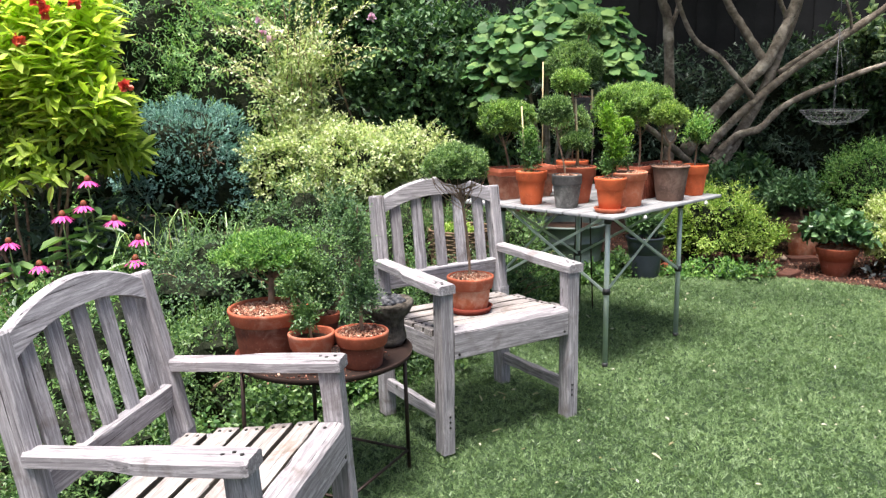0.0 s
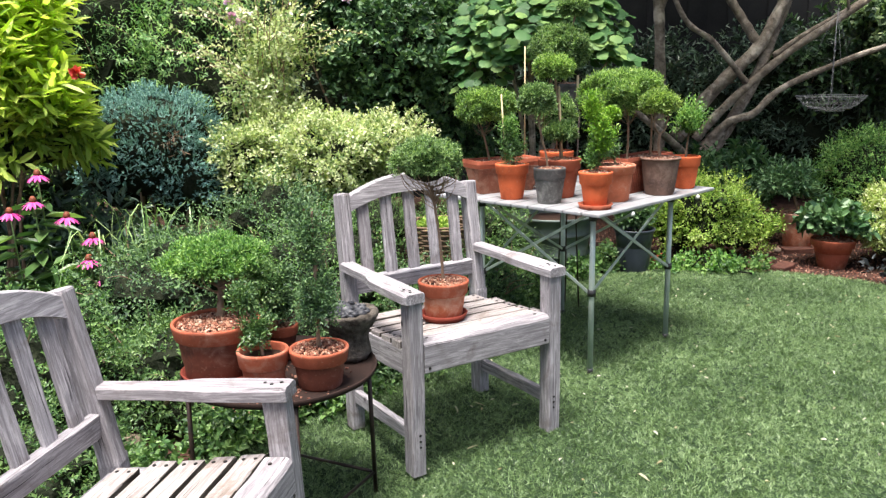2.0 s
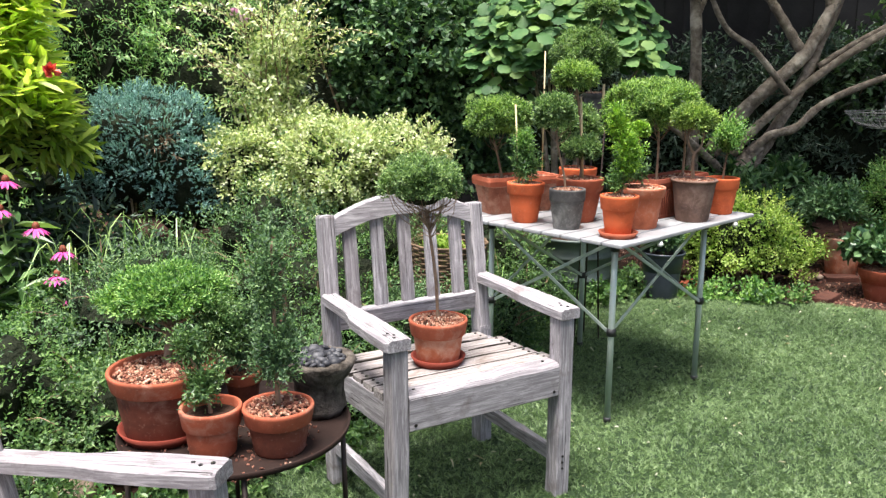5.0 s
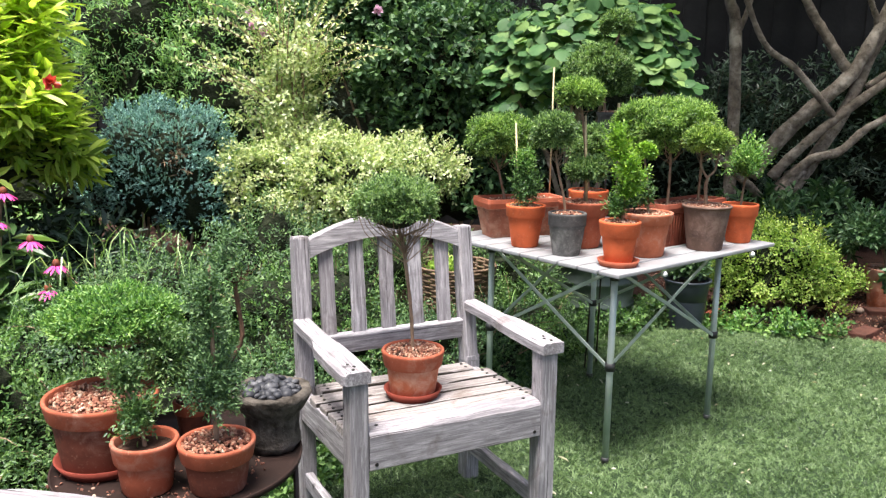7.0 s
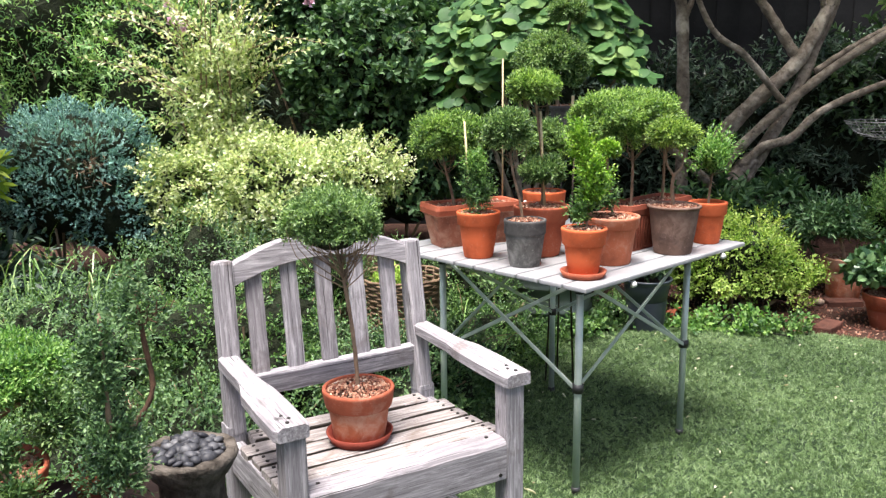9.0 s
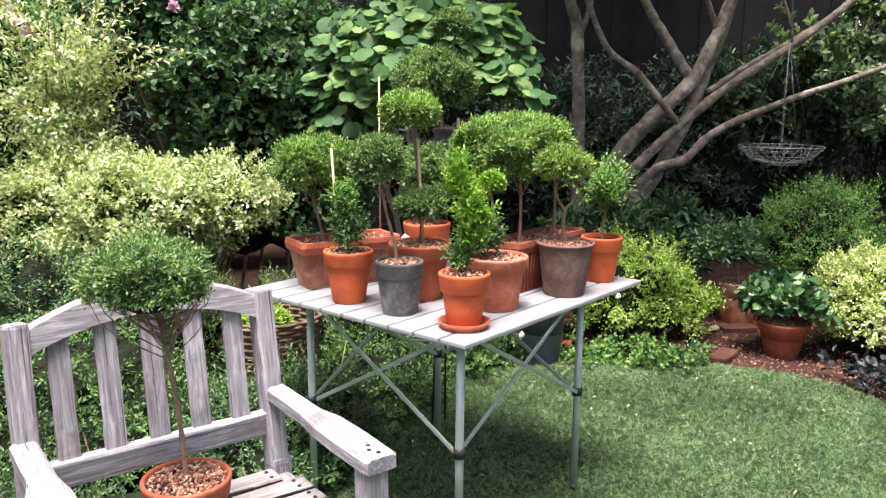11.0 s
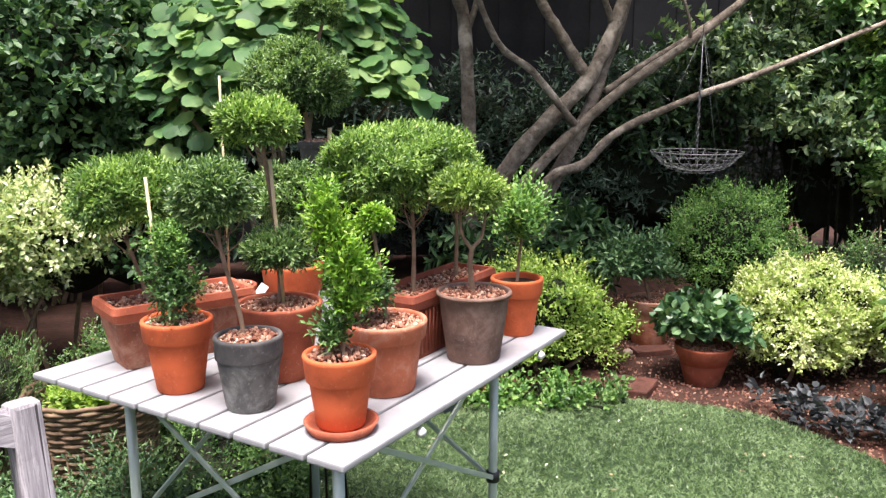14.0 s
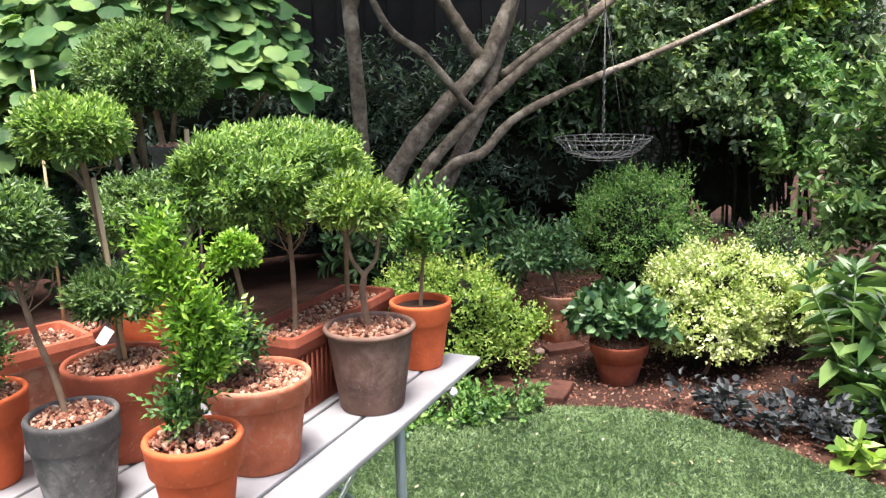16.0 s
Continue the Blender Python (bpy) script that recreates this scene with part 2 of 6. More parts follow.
def weathered_wood(name, light, mid, dark, warm, stained=0.52):
    """Silvered teak: fine long grain, hairline cracks, bleached and stained patches, a few knots."""
    n = Nodes(name).set(0.88, 0, 0.2)
    v = n.shift(n.coord())

    def stretched(sx, sy, scale, detail, rough, dist):
        m = n.n("ShaderNodeMapping")
        m.inputs["Scale"].default_value = (sx, sy, sy)
        n.link(v, m.inputs["Vector"])
        return n.noise(m.outputs[0], scale, detail, rough, dist)

    grain = stretched(1.3, 34, 4.0, 8, 0.68, 0.35)
    fine = stretched(3.0, 150, 4.0, 3, 0.6, 0.2)
    crack = stretched(0.8, 60, 3.2, 2, 0.5, 0.4)
    worn = stretched(2.4, 26.0, 4.0, 7, 0.72, 0.35)
    c = n.ramp(grain, [(0.28, tuple(0.6 * x for x in mid)), (0.46, mid), (0.7, light)])
    c = n.mix(n.ramp(fine, [(0.32, (0.5, 0.5, 0.5)), (0.5, (0, 0, 0))]), c, tuple(0.5 * x for x in mid))
    c = n.mix(n.ramp(worn, [(0.5, (0, 0, 0)), (0.64, (0.75, 0.75, 0.75))]), c, tuple(min(1, x * 1.25) for x in light))
    c = n.mix(n.ramp(n.noise(v, 8, 6, 0.66, 0.6), [(stained, (0, 0, 0)), (stained + 0.14, (0.7, 0.7, 0.7))]), c, warm)
    c = n.mix(n.ramp(crack, [(0.29, (0.9, 0.9, 0.9)), (0.35, (0, 0, 0))]), c, dark)
    knot = n.n("ShaderNodeTexVoronoi", Scale=6.0)
    n.link(v, knot.inputs["Vector"])
    c = n.mix(n.ramp(knot.outputs["Distance"], [(0.035, (0.85, 0.85, 0.85)), (0.085, (0, 0, 0))]), c, dark)
    o = n.n("ShaderNodeObjectInfo")
    c = n.mix(0.55, c, n.ramp(o.outputs["Random"], [(0, (0.6, 0.57, 0.56)), (1, (1, 1, 1))]), "MULTIPLY")
    n.base(c)
    n.bump(n.mix(0.5, grain, n.mix(0.5, fine, crack)), 0.6, 0.002)
    return n.mat


M_WOOD = weathered_wood("weathered_teak", (0.45, 0.43, 0.445), (0.255, 0.24, 0.255), (0.03, 0.026, 0.026), (0.14, 0.11, 0.1), 0.56)
M_SEAT = weathered_wood("weathered_seat_teak", (0.43, 0.4, 0.39), (0.26, 0.23, 0.218), (0.028, 0.023, 0.02), (0.15, 0.11, 0.085), 0.56)
# Stained slat sides, darkened further to imitate shade in the seat gaps.
M_GAPSHADE = weathered_wood("gap_shade_stained_edge", (0.11, 0.1, 0.085), (0.06, 0.052, 0.042), (0.02, 0.016, 0.013), (0.045, 0.035, 0.025), 0.5)
M_TERRA = terracotta("terracotta", (0.34, 0.088, 0.045), (0.46, 0.25, 0.18), 0.32, (0.15, 0.05, 0.03))
M_ORANGE = terracotta("new_terracotta", (0.58, 0.12, 0.042), (0.6, 0.25, 0.15), 0.1, (0.4, 0.085, 0.034), 0.5)
M_OLD = terracotta("limed_terracotta", (0.42, 0.125, 0.062), (0.53, 0.33, 0.24), 0.6, (0.17, 0.06, 0.035))
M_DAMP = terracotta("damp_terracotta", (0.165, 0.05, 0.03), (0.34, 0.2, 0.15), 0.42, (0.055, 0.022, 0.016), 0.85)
M_SAUCER = terracotta("red_saucer_clay", (0.19, 0.036, 0.022), (0.3, 0.11, 0.08), 0.2, (0.07, 0.02, 0.015))
M_RUST = terracotta("rusted_tray", (0.02, 0.01, 0.0075), (0.06, 0.027, 0.018), 0.3, (0.008, 0.006, 0.005), 0.9)
M_BROWN = terracotta("brown_clay", (0.165, 0.1, 0.075), (0.29, 0.2, 0.165), 0.5, (0.06, 0.036, 0.03), 0.8)
M_GREY = terracotta("grey_clay", (0.075, 0.072, 0.07), (0.22, 0.21, 0.195), 0.5, (0.016, 0.016, 0.016), 0.9)
M_ASH = terracotta("ashen_clay", (0.12, 0.117, 0.11), (0.34, 0.33, 0.31), 0.62, (0.022, 0.021, 0.02), 0.9)
M_BELLY = terracotta("crusted_terracotta", (0.27, 0.1, 0.06), (0.45, 0.28, 0.2), 0.6, (0.1, 0.045, 0.03), 0.85)
M_DEEP = terracotta("dark_terracotta", (0.23, 0.06, 0.033), (0.35, 0.17, 0.12), 0.3, (0.09, 0.03, 0.02))


def stone_bits(name, stops, rough=0.75):
    n = Nodes(name).set(rough, 0, 0.35)
    g = n.n("ShaderNodeNewGeometry")
    o = n.n("ShaderNodeObjectInfo")
    w = n.n("ShaderNodeMath")
    w.operation = "ADD"
    n.link(g.outputs["Random Per Island"], w.inputs[0])
    n.link(o.outputs["Random"], w.inputs[1])
    f = n.n("ShaderNodeMath")
    f.operation = "FRACT"
    n.link(w.outputs[0], f.inputs[0])
    c = n.ramp(f.outputs[0], stops)
    v = n.coord()
    c = n.mix(0.35, c, n.ramp(n.noise(v, 60, 3), [(0.3, (0.35, 0.3, 0.28)), (0.7, (1, 1, 1))]), "MULTIPLY")
    n.base(c)
    return n.mat


M_PEBBLE = stone_bits("pea_gravel", [(0.0, (0.12, 0.042, 0.027)), (0.3, (0.29, 0.11, 0.065)), (0.65, (0.42, 0.205, 0.125)), (0.9, (0.53, 0.34, 0.23)), (1.0, (0.66, 0.54, 0.42))])
# Pea gravel again, darkened in colour for the shade under the tray plants.
M_SHADEDPEBBLE = stone_bits("shaded_pea_gravel", [(0.0, (0.09, 0.03, 0.02)), (0.3, (0.23, 0.08, 0.048)), (0.65, (0.36, 0.165, 0.1)), (0.9, (0.47, 0.29, 0.19)), (1.0, (0.62, 0.49, 0.38))])
M_MULCHBITS = stone_bits("bed_gravel", [(0.0, (0.08, 0.03, 0.02)), (0.5, (0.19, 0.075, 0.05)), (0.85, (0.3, 0.15, 0.1)), (1.0, (0.45, 0.32, 0.24))])
M_BLACKPEB = stone_bits("black_pebbles", [(0.0, (0.02, 0.021, 0.026)), (0.6, (0.05, 0.052, 0.06)), (1.0, (0.12, 0.122, 0.13))], 0.55)


def plain(name, c1, c2, scale=8, rough=0.6, metal=0.0, bump=0.2, bscale=60, spec=0.5, dist=0.002):
    n = Nodes(name).set(rough, metal, spec)
    v = n.coord()
    n.base(n.ramp(n.noise(v, scale, 6, 0.6), [(0.3, c1), (0.7, c2)]))
    n.bump(n.noise(v, bscale, 4), bump, dist)
    return n.mat


def bark(name):
    """Smooth grey-brown bark with pale flaked patches and dark scars."""
    n = Nodes(name).set(0.9, 0, 0.2)
    v = n.coord()
    c = n.ramp(n.noise(v, 14, 7, 0.65), [(0.3, (0.08, 0.062, 0.046)), (0.52, (0.21, 0.172, 0.133)), (0.72, (0.4, 0.345, 0.28))])
    c = n.mix(n.ramp(n.noise(v, 4, 4, 0.6, 0.5), [(0.55, (0, 0, 0)), (0.68, (0.75, 0.75, 0.75))]), c, (0.62, 0.54, 0.44))
    c = n.mix(n.ramp(n.noise(v, 40, 3), [(0.25, (0.8, 0.8, 0.8)), (0.4, (0, 0, 0))]), c, (0.03, 0.024, 0.02))
    n.base(c)
    n.bump(n.noise(v, 35, 6), 0.8, 0.012)
    return n.mat


M_SOIL = plain("soil", (0.03, 0.018, 0.012), (0.09, 0.05, 0.035), 14, 0.95, 0, 0.8, 50, 0.2, 0.01)
M_MULCH = plain("mulch_ground", (0.018, 0.009, 0.006), (0.065, 0.031, 0.022), 5, 0.95, 0, 0.9, 40, 0.2, 0.012)
M_TURFBASE = plain("turf_backing", (0.012, 0.026, 0.01), (0.03, 0.054, 0.02), 3, 0.9, 0, 0.8, 160, 0.2, 0.01)
M_BARK = bark("tree_bark")
M_CANE = plain("weathered_cane", (0.2, 0.175, 0.13), (0.4, 0.36, 0.28), 9, 0.7, 0, 0.3, 60)
M_BROWNSTEM = plain("brown_stem", (0.05, 0.03, 0.02), (0.14, 0.08, 0.05), 25, 0.9, 0, 0.5, 90, 0.2)
M_STEM = plain("twig_bark", (0.14, 0.09, 0.06), (0.34, 0.235, 0.16), 30, 0.85, 0, 0.4, 120, 0.2)
M_STAKE = plain("bamboo_stake", (0.42, 0.32, 0.17), (0.62, 0.5, 0.3), 20, 0.6, 0, 0.2, 80)
# Near-black colour standing in for shade among inner leaves and on some twigs.
M_SHADE = plain("painted_shade", (0.01, 0.013, 0.008), (0.024, 0.03, 0.016), 12, 0.9, 0, 0.9, 60, 0.1, 0.02)
M_ALU = plain("anodised_tube", (0.38, 0.45, 0.4), (0.5, 0.57, 0.52), 12, 0.38, 0.3, 0.05, 90)
M_SLAT = plain("painted_aluminium", (0.25, 0.253, 0.262), (0.385, 0.388, 0.4), 9, 0.38, 0.1, 0.15, 140)
M_BLACK = plain("black_plastic", (0.012, 0.012, 0.013), (0.03, 0.03, 0.03), 20, 0.5, 0, 0.1, 90)
M_IRON = plain("rusty_iron", (0.012, 0.01, 0.009), (0.055, 0.03, 0.022), 18, 0.45, 0.4, 0.4, 90)
M_WIRE = plain("galvanised_wire", (0.07, 0.075, 0.08), (0.15, 0.15, 0.15), 20, 0.45, 0.5, 0.1, 90)
M_ZINC = plain("galvanised_zinc", (0.045, 0.062, 0.055), (0.12, 0.15, 0.135), 6, 0.45, 0.35, 0.15, 40)
M_BLUEGLAZE = plain("blue_grey_glaze", (0.018, 0.024, 0.035), (0.05, 0.06, 0.075), 8, 0.4, 0, 0.15, 40)
M_STONE = plain("mossy_stone", (0.012, 0.009, 0.006), (0.15, 0.13, 0.11), 26, 0.95, 0, 0.9, 45, 0.2, 0.012)
M_PALESTONE = plain("tan_stone", (0.22, 0.15, 0.11), (0.42, 0.33, 0.26), 20, 0.9, 0, 0.5, 80)
M_WICKER = plain("wicker", (0.06, 0.035, 0.02), (0.2, 0.13, 0.075), 30, 0.8, 0, 0.5, 120)
M_SCREW = plain("dark_screw", (0.015, 0.013, 0.012), (0.03, 0.026, 0.024), 40, 0.6, 0.5, 0.1, 90)
M_FENCE = plain("black_stained_wood", (0.009, 0.0095, 0.011), (0.02, 0.0205, 0.022), 4, 0.9, 0, 0.5, 30, 0.1, 0.004)
M_BRICK = plain("old_brick", (0.05, 0.022, 0.016), (0.12, 0.05, 0.036), 14, 0.92, 0, 0.7, 60, 0.2, 0.004)
M_GLAZED = plain("white_label", (0.6, 0.6, 0.58), (0.75, 0.75, 0.72), 10, 0.5, 0, 0.1, 60)

L_MYRTLE = leaf_mat("myrtle_leaves", greens((0.03, 0.078, 0.016), (0.145, 0.275, 0.048), (0.4, 0.56, 0.12)), 0.4, 0.45)
L_MYRTLE_D = leaf_mat("dark_myrtle_leaves", greens((0.022, 0.058, 0.016), (0.1, 0.195, 0.045), (0.32, 0.46, 0.13)), 0.36, 0.45)
L_YOUNGMYRTLE = leaf_mat("young_myrtle_leaves", greens((0.045, 0.1, 0.016), (0.17, 0.29, 0.045), (0.45, 0.58, 0.12)), 0.4, 0.45)
L_BRIGHT = leaf_mat("young_box_leaves", greens((0.05, 0.13, 0.012), (0.16, 0.34, 0.028), (0.36, 0.54, 0.06)), 0.4, 0.35)
L_BOX = leaf_mat("box_leaves", greens((0.018, 0.055, 0.013), (0.068, 0.16, 0.03), (0.19, 0.32, 0.07)), 0.3, 0.48)
L_COTON = leaf_mat("small_dark_leaves", greens((0.018, 0.05, 0.018), (0.07, 0.15, 0.042), (0.19, 0.31, 0.095)), 0.3, 0.5)
L_VARIEG = leaf_mat("cream_edged_leaves", [(0.08, (0.07, 0.145, 0.035)), (0.32, (0.29, 0.39, 0.11)), (0.56, (0.56, 0.62, 0.24)), (0.87, (0.8, 0.81, 0.46))], 0.38, 0.42)
L_YELLOW = leaf_mat("yellow_green_leaves", greens((0.2, 0.33, 0.025), (0.6, 0.74, 0.085), (0.86, 0.92, 0.24)), 0.58, 0.45, scale=3.0)
L_OLDLEAF = leaf_mat("mature_shrub_leaves", greens((0.09, 0.16, 0.018), (0.3, 0.43, 0.05), (0.6, 0.7, 0.13)), 0.5, 0.42, scale=3.0)
L_GOLD = leaf_mat("golden_leaves", [(0.06, (0.13, 0.22, 0.035)), (0.34, (0.36, 0.47, 0.09)), (0.64, (0.6, 0.66, 0.22)), (0.95, (0.8, 0.81, 0.48))], 0.35, 0.4)
L_LIME = leaf_mat("lime_leaves", greens((0.085, 0.18, 0.022), (0.26, 0.41, 0.05), (0.5, 0.61, 0.13)), 0.42, 0.45)
L_JUNIPER = leaf_mat("blue_juniper", greens((0.045, 0.115, 0.085), (0.17, 0.33, 0.24), (0.42, 0.64, 0.47)), 0.2, 0.65, spec=0.25)
L_ROSE = leaf_mat("rose_leaves", greens((0.014, 0.036, 0.012), (0.045, 0.1, 0.032), (0.125, 0.22, 0.07)), 0.28, 0.4)
L_ROSEBUSH = leaf_mat("rose_bush_leaves", greens((0.016, 0.046, 0.016), (0.055, 0.125, 0.04), (0.16, 0.27, 0.09)), 0.3, 0.5, spec=0.3)
L_THUJA = leaf_mat("thuja_sprays", greens((0.028, 0.09, 0.018), (0.115, 0.265, 0.045), (0.32, 0.5, 0.11)), 0.38, 0.45)
L_ROUND = leaf_mat("soft_round_leaves", greens((0.02, 0.058, 0.018), (0.065, 0.15, 0.045), (0.18, 0.3, 0.1)), 0.25, 0.4)
L_SPRAY = leaf_mat("spray_leaves", greens((0.035, 0.08, 0.035), (0.14, 0.23, 0.09), (0.42, 0.53, 0.22)), 0.38, 0.4)
L_HEART = leaf_mat("heart_leaves", greens((0.035, 0.097, 0.025), (0.08, 0.183, 0.045), (0.25, 0.38, 0.088), 0.1, 0.52, 0.97), 0.3, 0.5, spec=0.25)
# Greens lowered so that the leaf colour itself holds the deep shade.
L_DARK = leaf_mat("shade_darkened_leaves", greens((0.016, 0.036, 0.018), (0.042, 0.08, 0.04), (0.13, 0.2, 0.1)), 0.2, 0.45)
L_HEDGE = leaf_mat("hedge_leaves", greens((0.026, 0.068, 0.018), (0.082, 0.17, 0.04), (0.22, 0.34, 0.09)), 0.35, 0.4)
L_GRASSY = leaf_mat("strap_leaves", greens((0.07, 0.14, 0.03), (0.18, 0.32, 0.07), (0.4, 0.54, 0.18)), 0.3, 0.4)
L_FEATHER = leaf_mat("feathery_leaves", greens((0.045, 0.125, 0.035), (0.17, 0.35, 0.085), (0.44, 0.62, 0.2)), 0.42, 0.45)
L_PLUM = leaf_mat("plum_leaves", greens((0.022, 0.025, 0.02), (0.052, 0.058, 0.047), (0.12, 0.135, 0.105)), 0.1, 0.75, spec=0.12)
L_TURF = leaf_mat("turf_blades", greens((0.03, 0.06, 0.019), (0.112, 0.192, 0.05), (0.285, 0.395, 0.145)), 0.2, 0.45, scale=2.2)
L_PINK = leaf_mat("pink_petals", greens((0.34, 0.012, 0.09), (0.52, 0.03, 0.18), (0.64, 0.11, 0.3)), 0.2, 0.5, (1, 0.6, 0.8))
L_ORANGEF = leaf_mat("orange_petals", greens((0.5, 0.04, 0.03), (0.66, 0.09, 0.05), (0.75, 0.2, 0.1)), 0.3, 0.5, (1, 0.8, 0.5))
L_PALEPINK = leaf_mat("pale_pink_petals", greens((0.6, 0.35, 0.35), (0.75, 0.5, 0.5), (0.85, 0.7, 0.7)), 0.3, 0.5, (1, 0.8, 0.8))
M_CONE = plain("coneflower_cone", (0.07, 0.012, 0.006), (0.26, 0.06, 0.015), 120, 0.7, 0, 0.8, 300)
from mathutils.geometry import delaunay_2d_cdt

# ---------- ground ----------
def rise(x, y):
    """The lawn falls gently from the slatted table towards the first chair; a bank of soil rises in the far corner."""
    s = (0.89 - x) * 0.52 + (4.06 - y) * 0.85
    bank = 0.2 * np.exp(-(((x - 4.7) / 0.9) ** 2 + ((y - 7.9) / 0.7) ** 2))
    return bank - 0.042 * np.clip(s, 0, 2.6)


xs = np.concatenate([[-40, -20, -10], np.arange(-6, 8.01, 0.2), [12, 20, 40]])
ys = np.concatenate([[-40, -20, -8], np.arange(-4, 10.01, 0.2), [14, 22, 40]])
X, Y = np.meshgrid(xs, ys)
V = np.stack([X, Y, rise(X, Y) - 0.03], -1).reshape(-1, 3)
k, w = np.arange(len(xs) - 1), len(xs)
F = np.array([[j * w + i, j * w + i + 1, (j + 1) * w + i + 1, (j + 1) * w + i] for j in range(len(ys) - 1) for i in k])
ground = tagged(new("ground", Geo().add(V, F).mesh("ground", M_MULCH)), "dark reddish-brown mulch ground of the garden beds", "ground", kind="structure")

LAWN = [(-1.7, -4), (4.2, -4), (4.0, 3.6), (3.25, 4.35), (2.98, 4.8), (2.88, 5.15), (2.76, 5.45), (2.5, 5.66), (2.15, 5.78),
        (1.75, 5.82), (1.35, 5.78), (1.0, 5.62), (0.72, 5.3), (0.5, 4.9), (0.2, 4.4), (-0.1, 3.95), (-0.45, 3.55), (-0.9, 3.1), (-1.3, 2.4)]


def inside(P, poly):
    x, y = P[:, 0], P[:, 1]
    hit = np.zeros(len(P), bool)
    for (ax, ay), (bx, by) in zip(poly, poly[1:] + poly[:1]):
        cross = ((ay > y) != (by > y)) & (x < (bx - ax) * (y - ay) / (by - ay + 1e-12) + ax)
        hit ^= cross
    return hit


edge = smooth_line([(x, y, 0) for x, y in LAWN[2:]], 70)
rim = [(x, y) for x, y in LAWN[:2]] + [(p[0], p[1]) for p in edge]
inner = [(x, y) for x in np.arange(-1.6, 4.1, 0.2) for y in np.arange(-3.8, 5.8, 0.2)]
keep = inside(np.array([(x, y, 0) for x, y in inner]), rim)
flat = [Vector(p) for p in rim] + [Vector(p) for p, ok in zip(inner, keep) if ok]
ring = list(range(len(rim)))
co, _, tri = delaunay_2d_cdt(flat, [(i, (i + 1) % len(rim)) for i in ring], [ring], 1, 1e-5)[:3]
V = np.array([(p[0], p[1], rise(p[0], p[1])) for p in co])
skirt = np.array([(x, y, rise(x, y)) for x, y in rim] + [(x, y, rise(x, y) - 0.035) for x, y in rim])
n = len(rim)
g = Geo().add(V, np.array([list(f) for f in tri if len(f) == 3])).add(skirt, [[i, (i + 1) % n, n + (i + 1) % n, n + i] for i in range(n)])
lawn = tagged(new("lawn", g.mesh("lawn", M_TURFBASE)), "green artificial turf lawn with a curved edge", "lawn", kind="structure")

# tufts of blades
rng = np.random.default_rng(11)
C = np.stack([rng.uniform(-1.2, 3.4, 165000), rng.uniform(1.9, 5.9, 165000), np.zeros(165000)], 1)
C = C[inside(C, rim)]
C[:, 2] = rise(C[:, 0], C[:, 1])
lay = rng.normal(size=C.shape) * [0.75, 0.75, 0.1] + [0, 0, 0.75]
wave = np.stack([np.sin(C[:, 1] * 23 + 3 * np.sin(C[:, 0] * 17)), np.cos(C[:, 0] * 27 + 2 * np.sin(C[:, 1] * 21)), 0 * C[:, 0]], 1)
lay += wave * 0.2
size = rng.uniform(0.013, 0.026, len(C)) * (1 + 0.15 * wave[:, 0] * wave[:, 1])
V = []
for j in range(5):
    P = C + rng.normal(size=C.shape) * [0.004, 0.004, 0]
    A = unit(lay + rng.normal(size=C.shape) * 0.3) * (size * rng.uniform(0.7, 1.15, len(C)))[:, None]
    S = unit(np.cross(A, rand_dirs(len(P), rng))) * 0.0012
    V.append(np.stack([P - S, P + S, P + A], 1).reshape(-1, 3))
V = np.concatenate(V)
turf = tagged(new("turf", Geo().add(V, np.arange(len(V)).reshape(-1, 3)).mesh("turf", L_TURF)), "short curled green turf blades", "grass", kind="stuff")

# dropped leaves on the lawn
rng = np.random.default_rng(12)
P = np.stack([rng.uniform(0.2, 3.0, 260), rng.uniform(2.4, 5.8, 260), np.full(260, 0.02)], 1)
P = P[inside(P, rim)]
P[:, 2] += rise(P[:, 0], P[:, 1])
A = rand_dirs(len(P), rng) * [1, 1, 0.15]
L_FALLEN = leaf_mat("fallen_leaves", greens((0.3, 0.25, 0.1), (0.5, 0.47, 0.25), (0.65, 0.62, 0.42)), 0.2, 0.6)
V, F = leaves(P, A, np.array([0, 0, 1.0]) + rng.normal(size=P.shape) * 0.3, np.where(np.arange(len(P)) % 14 == 0, 0.042, rng.uniform(0.008, 0.024, len(P))), rng.uniform(0.004, 0.011, len(P)), True, 0.35, 0.25)
tagged(new("fallen_leaves", Geo().add(V, F).mesh("fallen_leaves", L_FALLEN)), "small pale fallen leaves scattered on the lawn", "leaves", kind="stuff")


# pebbles
bm = bmesh.new()
bmesh.ops.create_icosphere(bm, subdivisions=1, radius=1)
ICO_V = np.array([v.co[:] for v in bm.verts])
ICO_F = np.array([[v.index for v in f.verts] for f in bm.faces])
bm.free()


